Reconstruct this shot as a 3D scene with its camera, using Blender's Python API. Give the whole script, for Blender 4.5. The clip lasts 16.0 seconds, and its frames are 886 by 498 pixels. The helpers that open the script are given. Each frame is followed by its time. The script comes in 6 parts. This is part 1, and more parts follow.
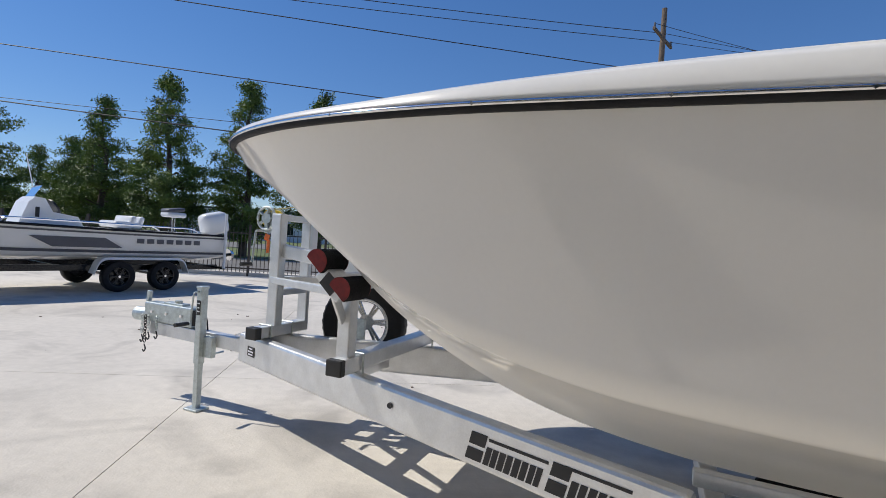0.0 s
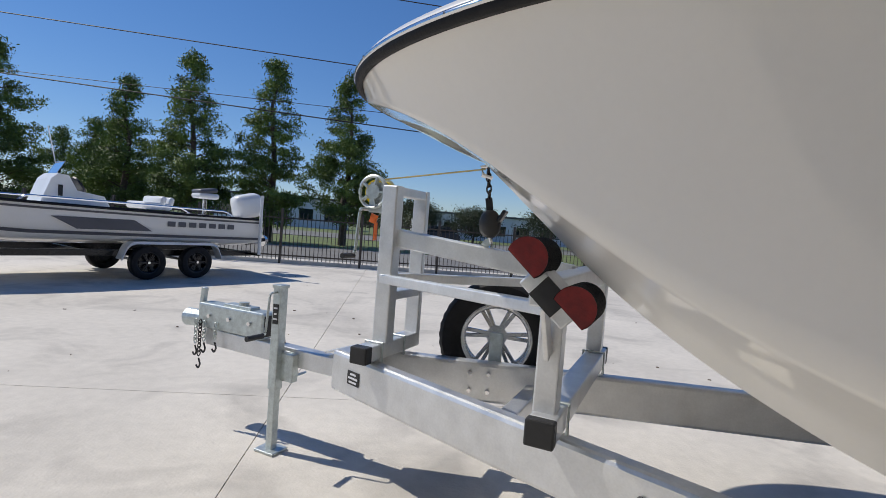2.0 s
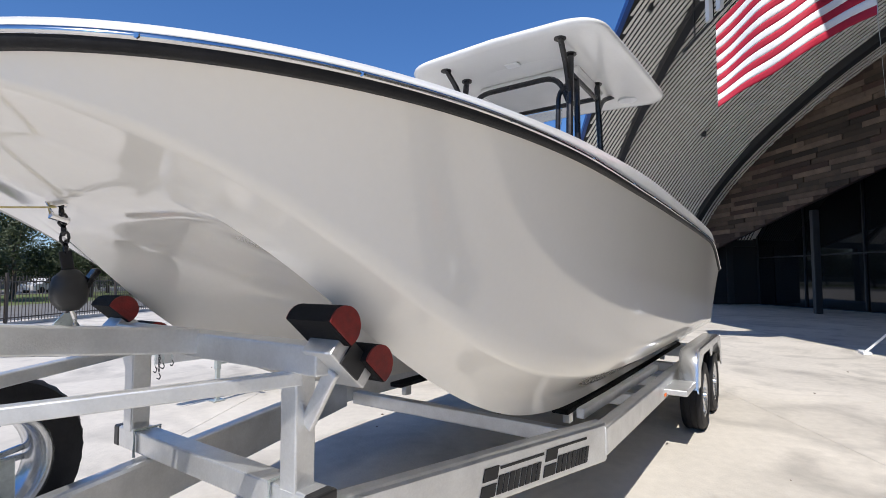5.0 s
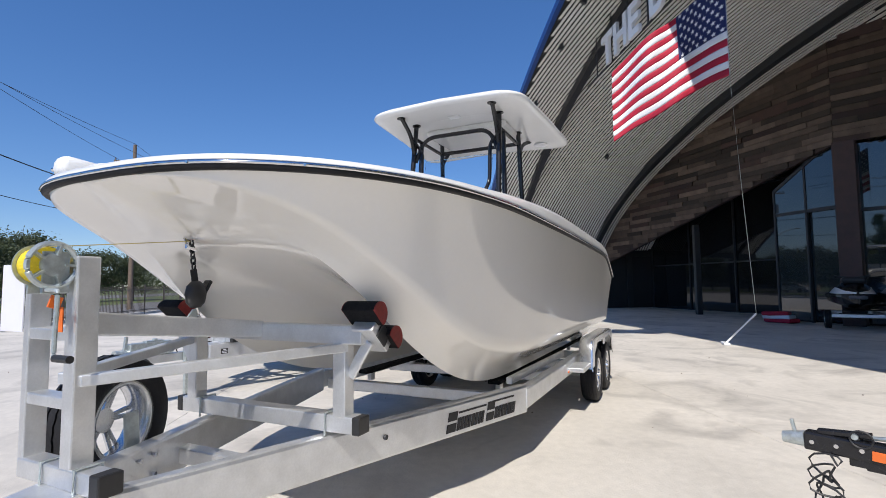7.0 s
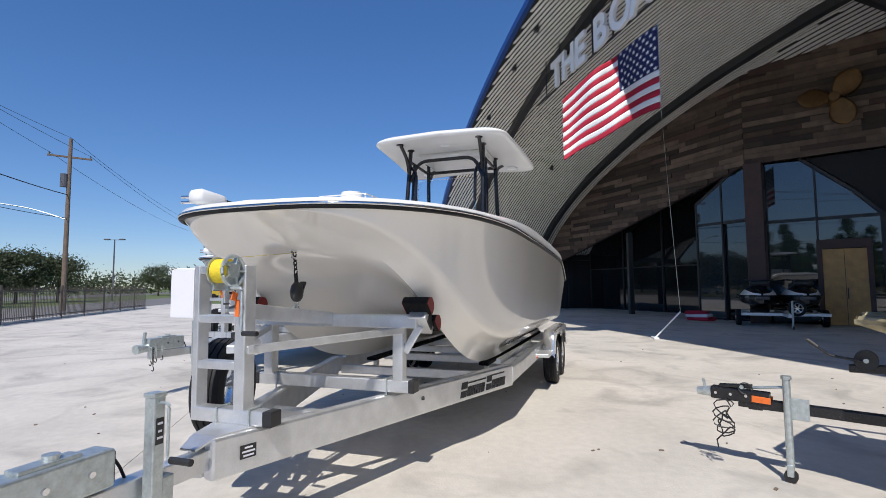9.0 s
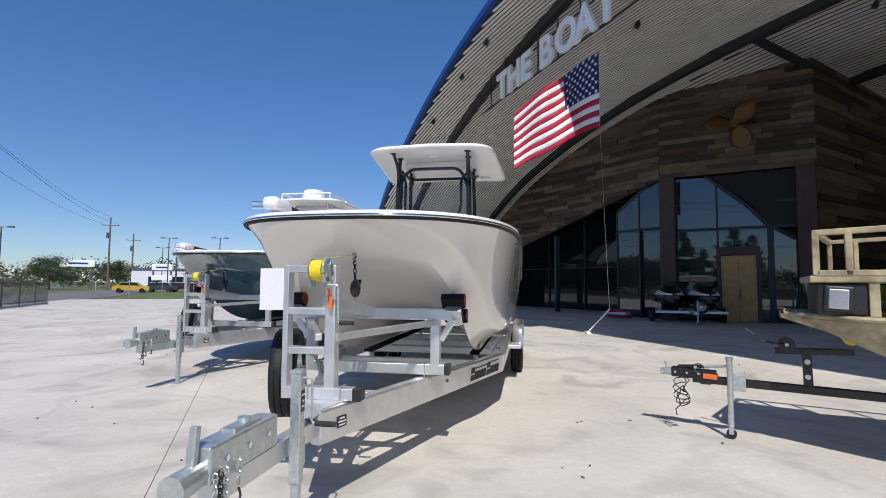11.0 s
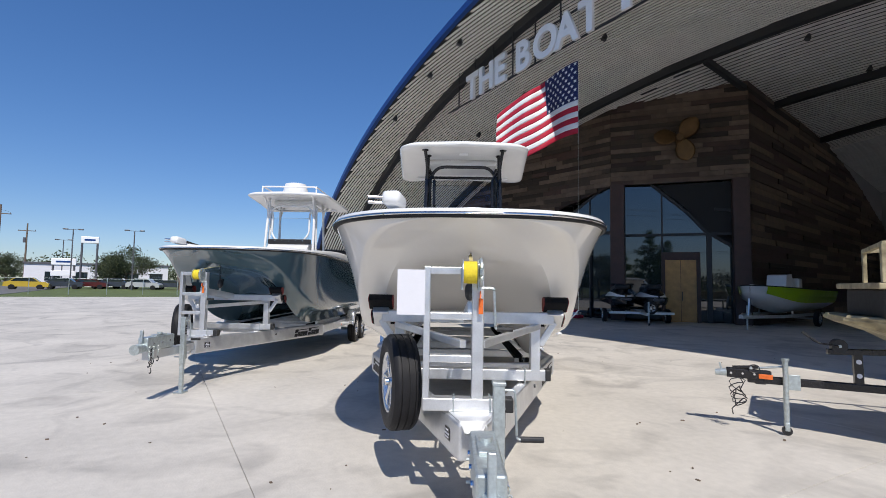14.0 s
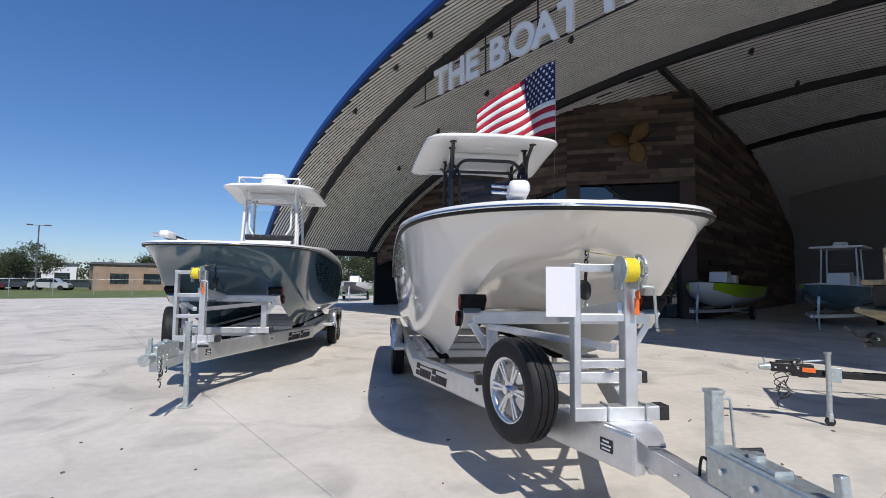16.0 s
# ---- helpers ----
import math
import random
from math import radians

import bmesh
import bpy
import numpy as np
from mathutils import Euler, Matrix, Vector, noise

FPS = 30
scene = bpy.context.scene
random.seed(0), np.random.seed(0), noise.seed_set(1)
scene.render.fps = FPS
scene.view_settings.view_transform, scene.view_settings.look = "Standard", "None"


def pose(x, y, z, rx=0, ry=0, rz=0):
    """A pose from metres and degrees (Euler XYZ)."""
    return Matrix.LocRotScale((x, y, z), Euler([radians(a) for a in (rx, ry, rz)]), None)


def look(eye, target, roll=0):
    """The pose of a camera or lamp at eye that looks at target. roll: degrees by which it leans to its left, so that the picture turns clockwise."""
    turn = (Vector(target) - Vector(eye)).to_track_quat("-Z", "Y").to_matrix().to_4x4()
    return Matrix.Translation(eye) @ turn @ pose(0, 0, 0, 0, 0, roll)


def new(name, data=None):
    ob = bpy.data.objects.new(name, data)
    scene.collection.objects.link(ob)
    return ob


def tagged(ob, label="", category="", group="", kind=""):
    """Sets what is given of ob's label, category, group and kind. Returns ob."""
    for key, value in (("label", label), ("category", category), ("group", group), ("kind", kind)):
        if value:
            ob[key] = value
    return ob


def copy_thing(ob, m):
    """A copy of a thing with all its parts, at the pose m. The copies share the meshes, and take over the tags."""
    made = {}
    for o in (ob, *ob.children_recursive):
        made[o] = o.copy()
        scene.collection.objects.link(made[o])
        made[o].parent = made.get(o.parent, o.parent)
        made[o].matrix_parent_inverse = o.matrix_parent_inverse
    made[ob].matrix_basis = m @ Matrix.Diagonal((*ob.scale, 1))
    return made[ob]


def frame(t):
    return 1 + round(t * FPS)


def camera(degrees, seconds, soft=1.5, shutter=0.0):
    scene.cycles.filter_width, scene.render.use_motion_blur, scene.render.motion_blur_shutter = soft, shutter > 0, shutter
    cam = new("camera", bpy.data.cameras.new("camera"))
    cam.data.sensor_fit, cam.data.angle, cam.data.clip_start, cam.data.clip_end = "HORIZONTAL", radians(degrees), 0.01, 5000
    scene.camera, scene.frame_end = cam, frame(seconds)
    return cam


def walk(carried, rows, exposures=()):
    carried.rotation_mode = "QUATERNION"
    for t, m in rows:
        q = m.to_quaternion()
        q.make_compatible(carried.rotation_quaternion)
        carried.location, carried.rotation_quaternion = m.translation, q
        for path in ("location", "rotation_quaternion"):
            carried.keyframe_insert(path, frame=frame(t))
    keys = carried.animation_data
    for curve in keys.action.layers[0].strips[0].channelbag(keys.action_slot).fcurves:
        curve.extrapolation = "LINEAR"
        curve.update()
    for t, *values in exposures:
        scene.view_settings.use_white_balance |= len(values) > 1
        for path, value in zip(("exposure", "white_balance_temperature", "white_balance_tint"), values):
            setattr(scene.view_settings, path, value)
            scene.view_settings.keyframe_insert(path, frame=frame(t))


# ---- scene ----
cam = camera(83.5, 16.0, soft=0.75)
METRES, EYE, TILT, LEAN, TURN = 10.0, 1.5, 0.0, 0.0, 0.0
ROWS = [
    (0.0, 0.0, 0.0, 0.0, 0.05, -0.73, -3.79),
    (0.5, -0.0141, 0.0338, -0.0011, 2.31, -1.53, -3.82),
    (1.0, -0.0358, 0.0597, -0.0045, 4.26, -2.12, -3.99),
    (1.5, -0.0641, 0.0825, -0.0058, 4.63, -2.43, -4.31),
    (2.0, -0.0907, 0.1122, -0.0076, 1.77, -2.33, -4.47),
    (2.5, -0.1183, 0.1354, -0.0079, -5.86, -2.0, -4.27),
    (3.0, -0.1419, 0.1609, -0.0063, -19.17, -1.35, -3.9),
    (3.5, -0.1528, 0.1937, -0.0057, -36.36, -0.18, -3.27),
    (4.0, -0.1645, 0.2109, -0.0032, -55.44, 1.07, -2.14),
    (4.5, -0.186, 0.2121, 0.0004, -70.41, 2.28, -0.82),
    (5.0, -0.2164, 0.2094, 0.001, -78.83, 3.22, 0.1),
    (7.5, -0.3599, 0.2431, 0.0005, -88.76, 3.97, 0.45),
    (8.0, -0.3871, 0.2647, -0.0001, -90.31, 3.88, 0.36),
    (8.5, -0.4148, 0.2753, -0.0016, -92.26, 4.06, 0.36),
    (9.0, -0.4413, 0.2904, 0.0003, -94.57, 4.26, 0.38),
    (9.5, -0.4621, 0.3181, 0.0009, -97.01, 4.55, 0.39),
    (12.0, -0.4998, 0.4374, 0.002, -107.54, 3.35, -1.12),
    (12.5, -0.4818, 0.4591, 0.0025, -109.15, 3.31, -1.38),
    (13.0, -0.4684, 0.4854, 0.003, -110.43, 3.46, -1.39),
    (13.5, -0.4532, 0.5141, 0.0028, -111.45, 3.71, -1.19),
    (14.0, -0.4287, 0.5358, 0.0024, -112.41, 4.0, -0.94),
    (14.5, -0.408, 0.5617, 0.0022, -113.67, 4.15, -0.81),
    (15.0, -0.3889, 0.5929, 0.003, -115.45, 4.1, -0.83),
    (15.5, -0.3625, 0.6151, 0.0016, -117.73, 3.95, -0.77),
    (16.0, -0.3378, 0.642, 0.0013, -120.35, 3.86, -0.61),
]
walk(cam, [(t, pose(0, 0, EYE, TILT, LEAN, TURN) @ pose(METRES * x, METRES * y, METRES * z, 90 + pitch, roll, yaw)) for t, x, y, z, yaw, pitch, roll in ROWS],
     exposures=[(0.0, -0.12, 6600, 9.5), (2.5, -0.22, 6600, 9.5), (3.6, -0.06, 6550, 10), (4.6, 0.16, 6500, 10.5), (5.2, 0.18, 6480, 11), (7.5, 0.06, 6480, 11), (9.0, -0.02, 6480, 11), (12.0, -0.08, 6500, 11), (16.0, -0.10, 6500, 11)])

# ---- light ----
world = bpy.data.worlds.new("sky_world")
scene.world = world
world.use_nodes = True
wn = world.node_tree.nodes
bgn = wn["Background"]
sky = wn.new("ShaderNodeTexSky")
sky.sky_type = 'NISHITA'
sky.sun_disc = False
SUN_EL, SUN_DIR = 50.0, Vector((-1, 0.23, 0.0)).normalized()
sky.sun_elevation = radians(SUN_EL)
sky.sun_rotation = math.atan2(SUN_DIR.x, SUN_DIR.y)
sky.air_density = 1.0
sky.dust_density = 0.0
sky.ozone_density = 2.5
sat = wn.new("ShaderNodeHueSaturation")
sat.inputs["Saturation"].default_value = 1.34
soften = wn.new("ShaderNodeGamma")
soften.inputs["Gamma"].default_value = 0.77
gain = wn.new("ShaderNodeMix")
gain.data_type, gain.blend_type = 'RGBA', 'MULTIPLY'
gain.inputs[0].default_value = 1.0
gain.inputs[7].default_value = (0.85, 1.0, 1.32, 1)
world.node_tree.links.new(sky.outputs[0], soften.inputs["Color"])
world.node_tree.links.new(soften.outputs[0], sat.inputs["Color"])
world.node_tree.links.new(sat.outputs[0], gain.inputs[6])
world.node_tree.links.new(gain.outputs[2], bgn.inputs[0])
bgn.inputs[1].default_value = 0.13
sun = new("sun", bpy.data.lights.new("sun", "SUN"))
sun.data.energy, sun.data.angle, sun.data.color = 4.6, radians(0.5), (1.0, 0.95, 0.87)
sun_from = SUN_DIR * math.cos(radians(SUN_EL)) + Vector((0, 0, math.sin(radians(SUN_EL))))
sun.matrix_world = look(sun_from * 60, (0, 0, 0))


# ---- materials ----
def material(name, color, rough=0.5, metal=0.0, vary=0.12, scale=6.0, bump=0.0, bump_scale=60.0, fine=40.0, coat=0.0, spread=0.0, tint=None):
    """A node material: base colour with variation at two scales, roughness change and fine relief, in metres."""
    m = bpy.data.materials.new(name)
    m.use_nodes = True
    n, l = m.node_tree.nodes, m.node_tree.links
    b = n["Principled BSDF"]
    b.inputs["Metallic"].default_value = metal
    if coat:
        b.inputs["Coat Weight"].default_value = coat
        b.inputs["Coat Roughness"].default_value = 0.06
    co = n.new("ShaderNodeNewGeometry")
    big, small = n.new("ShaderNodeTexNoise"), n.new("ShaderNodeTexNoise")
    for t, s, d in ((big, scale, 5.0), (small, fine, 3.0)):
        t.inputs["Scale"].default_value = s
        t.inputs["Detail"].default_value = d
        l.new(co.outputs["Position"], t.inputs["Vector"])
    mix = n.new("ShaderNodeMath")
    mix.operation = 'MULTIPLY_ADD'
    l.new(small.outputs["Fac"], mix.inputs[0])
    mix.inputs[1].default_value = 0.4
    l.new(big.outputs["Fac"], mix.inputs[2])
    ramp = n.new("ShaderNodeValToRGB")
    lo = [max(0.0, c * (1 - vary)) for c in color]
    hi = [min(1.0, c * (1 + vary)) for c in (tint or color)]
    ramp.color_ramp.elements[0].position, ramp.color_ramp.elements[1].position = 0.45, 0.95
    ramp.color_ramp.elements[0].color, ramp.color_ramp.elements[1].color = (*lo, 1), (*hi, 1)
    l.new(mix.outputs[0], ramp.inputs[0])
    out = ramp.outputs[0]
    if spread:
        info, hsv = n.new("ShaderNodeObjectInfo"), n.new("ShaderNodeHueSaturation")
        mr = n.new("ShaderNodeMapRange")
        mr.inputs["To Min"].default_value, mr.inputs["To Max"].default_value = 1 - spread, 1 + spread
        l.new(info.outputs["Random"], mr.inputs["Value"])
        l.new(mr.outputs[0], hsv.inputs["Value"])
        l.new(out, hsv.inputs["Color"])
        out = hsv.outputs[0]
    l.new(out, b.inputs["Base Color"])
    rr = n.new("ShaderNodeMapRange")
    rr.inputs["To Min"].default_value, rr.inputs["To Max"].default_value = max(0.0, rough * 0.8), min(1.0, rough * 1.2)
    l.new(big.outputs["Fac"], rr.inputs["Value"])
    l.new(rr.outputs[0], b.inputs["Roughness"])
    if bump:
        bt, bn = n.new("ShaderNodeTexNoise"), n.new("ShaderNodeBump")
        bt.inputs["Scale"].default_value, bt.inputs["Detail"].default_value = bump_scale, 4.0
        l.new(co.outputs["Position"], bt.inputs["Vector"])
        bn.inputs["Strength"].default_value, bn.inputs["Distance"].default_value = bump, 0.01
        l.new(bt.outputs["Fac"], bn.inputs["Height"])
        l.new(bn.outputs[0], b.inputs["Normal"])
    return m


def glass_material(name, tint, rough=0.0):
    m = bpy.data.materials.new(name)
    m.use_nodes = True
    b = m.node_tree.nodes["Principled BSDF"]
    b.inputs["Base Color"].default_value = (*tint, 1)
    b.inputs["Roughness"].default_value = rough
    b.inputs["Transmission Weight"].default_value = 1.0
    b.inputs["IOR"].default_value = 1.3
    return m


def concrete_material():
    m = material("concrete_slab", (0.575, 0.54, 0.485), 0.85, 0, 0.16, 0.55, 0.35, 45, 11.0)
    n, l = m.node_tree.nodes, m.node_tree.links
    b = n["Principled BSDF"]
    base = b.inputs["Base Color"].links[0].from_socket
    co = n.new("ShaderNodeNewGeometry")
    st = n.new("ShaderNodeTexNoise")
    st.inputs["Scale"].default_value, st.inputs["Detail"].default_value, st.inputs["Distortion"].default_value = 0.8, 8.0, 1.4
    l.new(co.outputs["Position"], st.inputs["Vector"])
    rp = n.new("ShaderNodeValToRGB")
    rp.color_ramp.elements[0].position, rp.color_ramp.elements[1].position = 0.50, 0.70
    l.new(st.outputs["Fac"], rp.inputs[0])
    mx = n.new("ShaderNodeMix")
    mx.data_type, mx.blend_type = 'RGBA', 'MULTIPLY'
    sc = n.new("ShaderNodeMath")
    sc.operation = 'MULTIPLY'
    sc.inputs[1].default_value = 0.75
    l.new(rp.outputs[0], sc.inputs[0])
    l.new(sc.outputs[0], mx.inputs[0])
    l.new(base, mx.inputs[6])
    mx.inputs[7].default_value = (0.62, 0.62, 0.63, 1)
    l.new(mx.outputs[2], b.inputs["Base Color"])
    return m


CONCRETE = concrete_material()
ALU = material("brushed_aluminium", (0.72, 0.73, 0.74), 0.42, 0.85, 0.10, 9, 0.08, 150, 90)
GALV = material("galvanised_steel", (0.52, 0.57, 0.57), 0.42, 0.75, 0.18, 30, 0.05, 120, 90)
CHROME = material("polished_steel", (0.75, 0.75, 0.76), 0.12, 1.0, 0.05, 20)
FENDER = material("polished_aluminium_fender", (0.70, 0.71, 0.72), 0.25, 0.9, 0.06, 5)
HULL_CREAM = material("cream_gelcoat", (0.86, 0.835, 0.785), 0.07, 0, 0.02, 1.2, coat=0.3)
HULL_BLUE = material("slate_blue_gelcoat", (0.075, 0.135, 0.17), 0.12, 0, 0.04, 1.5, coat=0.6)
WHITE_GEL = material("white_gelcoat", (0.80, 0.80, 0.79), 0.25, 0, 0.03, 3, coat=0.3)
WHITE_PLASTIC = material("white_plastic", (0.78, 0.79, 0.80), 0.4, 0, 0.04, 8)
BLACK_RUB = material("black_rubber", (0.018, 0.018, 0.02), 0.55, 0, 0.25, 14, 0.2, 90)
BLACK_PAINT = material("black_powder_coat", (0.012, 0.012, 0.014), 0.25, 0, 0.2, 20)
BLACK_PLASTIC = material("black_plastic", (0.02, 0.02, 0.021), 0.45, 0, 0.2, 20)
CARPET = material("black_carpet", (0.012, 0.012, 0.013), 0.95, 0, 0.4, 50, 0.8, 300)
RED_CAP = material("red_painted_wood", (0.20, 0.014, 0.012), 0.6, 0, 0.3, 25, 0.2, 120)
ORANGE = material("orange_reflector", (0.75, 0.16, 0.03), 0.3, 0, 0.1, 30)
YELLOW = material("yellow_webbing", (0.75, 0.58, 0.03), 0.75, 0, 0.12, 60, 0.3, 400)
for m in (BLACK_RUB, CARPET):
    m.node_tree.nodes["Principled BSDF"].inputs["Specular IOR Level"].default_value = 0.2
STRAP = material("faded_webbing", (0.55, 0.46, 0.20), 0.8, 0, 0.15, 60, 0.3, 400)
DARK_TXT = material("dark_lettering", (0.02, 0.02, 0.022), 0.5, 0, 0.1, 10)
PAPER = material("white_sheet", (0.72, 0.72, 0.76), 0.5, 0, 0.03, 6)
DECK = material("grey_corrugated_steel", (0.62, 0.61, 0.58), 0.5, 0.0, 0.10, 1.5, 0, 60, 20)
DECK_IN = material("pale_corrugated_steel", (0.66, 0.66, 0.65), 0.5, 0.0, 0.08, 1.5)
RIB = material("dark_grey_steel", (0.035, 0.036, 0.04), 0.5, 0.2, 0.15, 3)
BLUE_TRIM = material("blue_metal_trim", (0.015, 0.06, 0.24), 0.35, 0.2, 0.1, 2)
WOOD = material("weathered_wood_board", (0.105, 0.074, 0.054), 0.75, 0, 0.30, 3.0, 0.3, 70, 60, spread=0.75)
WOOD_RED = material("dark_red_wood_board", (0.06, 0.034, 0.027), 0.7, 0, 0.25, 3.0, 0.3, 70, 60, spread=0.4)
DOOR_WOOD = material("light_wood_panel", (0.50, 0.29, 0.10), 0.5, 0, 0.2, 4, 0.1, 60, 50)
COLUMN = material("dark_red_brown_column", (0.07, 0.04, 0.035), 0.6, 0, 0.2, 4)
INT_WALL = material("grey_painted_wall", (0.36, 0.36, 0.37), 0.8, 0, 0.06, 1.2)
# near-black colour that paints in the shade of the unlit interior
SHADE_BLACK = material("painted_shade_black", (0.02, 0.02, 0.022), 0.8, 0, 0.3, 1.0)
WIN_GLASS = material("dark_reflective_glass", (0.02, 0.03, 0.035), 0.02, 0, 0.05, 1.0)
WIN_GLASS.node_tree.nodes["Principled BSDF"].inputs["Specular IOR Level"].default_value = 1.0
WIN_GLASS.node_tree.nodes["Principled BSDF"].inputs["IOR"].default_value = 1.55
CLEAR = glass_material("clear_acrylic", (0.9, 0.93, 0.95))
SLAT = material("pale_metal_slat", (0.86, 0.84, 0.79), 0.45, 0.0, 0.08, 1.5)
# near-black paints the shade in the recesses between soffit slats
GAP_SHADE = material("soffit_gap_shade", (0.03, 0.03, 0.03), 0.8, 0, 0.1, 2)
DARK_GLASS = material("dim_shop_glass", (0.012, 0.014, 0.016), 0.03, 0, 0.05, 1.0)
BRONZE = material("bronze_paint", (0.15, 0.08, 0.028), 0.4, 0.5, 0.2, 4)
SIGN_WHITE = material("white_sign_face", (0.86, 0.87, 0.89), 0.4, 0, 0.03, 3)
TREE_BARK = material("bark", (0.10, 0.075, 0.055), 0.9, 0, 0.3, 6, 0.6, 40)
LEAF = material("cypress_leaf", (0.062, 0.112, 0.022), 0.6, 0, 0.45, 0.8, 0, 60, 6, tint=(0.15, 0.21, 0.038))
LEAF_DARK = material("dark_leaf", (0.045, 0.060, 0.022), 0.65, 0, 0.45, 0.6, 0, 60, 5)
GRASS = material("mown_grass", (0.11, 0.14, 0.042), 0.9, 0, 0.35, 0.6, 0.5, 30, 12)
ASPHALT = material("asphalt", (0.16, 0.155, 0.15), 0.9, 0, 0.2, 0.5, 0.3, 60)
FENCE_MAT = material("dark_brown_fence_paint", (0.055, 0.045, 0.038), 0.5, 0, 0.2, 6)
POLE_WOOD = material("utility_pole_wood", (0.16, 0.12, 0.09), 0.9, 0, 0.25, 5, 0.4, 40)
WIRE = material("black_cable", (0.015, 0.015, 0.017), 0.6)
CAMO = material("tan_camouflage_paint", (0.25, 0.20, 0.11), 0.6, 0, 0.45, 5.0, 0.1, 60, 14, tint=(0.36, 0.31, 0.19))
LIME = material("lime_gelcoat", (0.36, 0.55, 0.02), 0.2, 0, 0.04, 2, coat=0.4)
GREY_STRIPE = material("grey_decal", (0.10, 0.10, 0.115), 0.4, 0, 0.05, 5)
BRICK_FAR = material("tan_brick", (0.30, 0.22, 0.16), 0.85, 0, 0.2, 1.5)
FLAG_RED = material("flag_red", (0.42, 0.012, 0.04), 0.75, 0, 0.1, 3, 0.1, 300)
FLAG_WHITE = material("flag_white", (0.80, 0.80, 0.82), 0.75, 0, 0.05, 3, 0.1, 300)
FLAG_BLUE = material("flag_blue", (0.012, 0.02, 0.10), 0.75, 0, 0.1, 3, 0.1, 300)
CAR_COLOURS = [material("car_paint", c, 0.25, 0.2, 0.03, 3, coat=0.5) for c in ((0.5, 0.51, 0.52), (0.05, 0.06, 0.08), (0.6, 0.42, 0.05), (0.10, 0.02, 0.02), (0.7, 0.7, 0.7))]


# ---- mesh helpers ----
def link(name, bm, mat, parent=None, label="", smooth=False):
    me = bpy.data.meshes.new(name)
    bmesh.ops.recalc_face_normals(bm, faces=bm.faces)
    bm.to_mesh(me)
    bm.free()
    if mat:
        me.materials.append(mat)
    if smooth:
        for p in me.polygons:
            p.use_smooth = True
    ob = new(name, me)
    if parent is not None:
        ob.parent = parent
    if label:
        ob["label"] = label
    return ob


def part(name, bm, mat, parent, label="", smooth=False):
    return link(name, bm, mat, parent, label, smooth)


def thing(name, m, label, category, group="", kind=""):
    ob = new(name)
    ob.matrix_world = m
    return tagged(ob, label, category, group, kind)


def add_box(bm, c, s, rot=None, bevel=0.0):
    """A box of size s about c, turned by the matrix rot, with bevelled edges."""
    m = Matrix.Translation(c) @ (rot.to_4x4() if rot is not None else Matrix.Identity(4)) @ Matrix.Diagonal((*s, 1))
    r = bmesh.ops.create_cube(bm, size=1, matrix=m)
    if bevel:
        es = list({e for v in r["verts"] for e in v.link_edges})
        bmesh.ops.bevel(bm, geom=es, offset=bevel, segments=2, affect='EDGES', profile=0.5)


def box(c, s, rot=None, bevel=0.0):
    bm = bmesh.new()
    add_box(bm, c, s, rot, bevel)
    return bm


def frame_axes(d, up=Vector((0, 0, 1))):
    d = d.normalized()
    if abs(d.dot(up)) > 0.98:
        up = Vector((0, 1, 0))
    x = d.cross(up).normalized()
    return Matrix((x, d, x.cross(d))).transposed()


def add_bar(bm, a, b, w, h, bevel=0.006):
    """A rectangular bar from a to b, w wide and h high."""
    a, b = Vector(a), Vector(b)
    add_box(bm, (a + b) / 2, (w, (b - a).length, h), frame_axes(b - a), bevel)


def bar(a, b, w, h, bevel=0.006):
    bm = bmesh.new()
    add_bar(bm, a, b, w, h, bevel)
    return bm


def add_cyl(bm, a, b, r, r2=None, seg=16, cap=True):
    a, b = Vector(a), Vector(b)
    d = b - a
    m = Matrix.Translation((a + b) / 2) @ d.to_track_quat('Z', 'Y').to_matrix().to_4x4()
    bmesh.ops.create_cone(bm, cap_ends=cap, segments=seg, radius1=r, radius2=r if r2 is None else r2, depth=d.length, matrix=m)


def cyl(a, b, r, r2=None, seg=16):
    bm = bmesh.new()
    add_cyl(bm, a, b, r, r2, seg)
    return bm


def add_tube(bm, pts, r, seg=8, closed=False, taper=None):
    """A round tube along the points."""
    pts = [Vector(p) for p in pts]
    rings, n = [], len(pts)
    for i, p in enumerate(pts):
        q0 = pts[(i - 1) % n] if closed or i else p
        q1 = pts[(i + 1) % n] if closed or i < n - 1 else p
        d = (q1 - q0)
        ax = frame_axes(d if d.length > 1e-9 else Vector((0, 0, 1)))
        rr = r if taper is None else r + (taper - r) * i / (n - 1)
        rings.append([bm.verts.new(p + ax @ Vector((math.cos(2 * math.pi * k / seg) * rr, 0, math.sin(2 * math.pi * k / seg) * rr))) for k in range(seg)])
    for i in range(n if closed else n - 1):
        a, b = rings[i], rings[(i + 1) % n]
        off = 0
        if closed and i == n - 1:
            off = min(range(seg), key=lambda o: (a[0].co - b[o].co).length)
        for k in range(seg):
            bm.faces.new((a[k], a[(k + 1) % seg], b[(k + 1 + off) % seg], b[(k + off) % seg]))
    if not closed:
        bm.faces.new(rings[0])
        bm.faces.new(rings[-1][::-1])


def tube(pts, r, seg=8, closed=False, taper=None):
    bm = bmesh.new()
    add_tube(bm, pts, r, seg, closed, taper)
    return bm


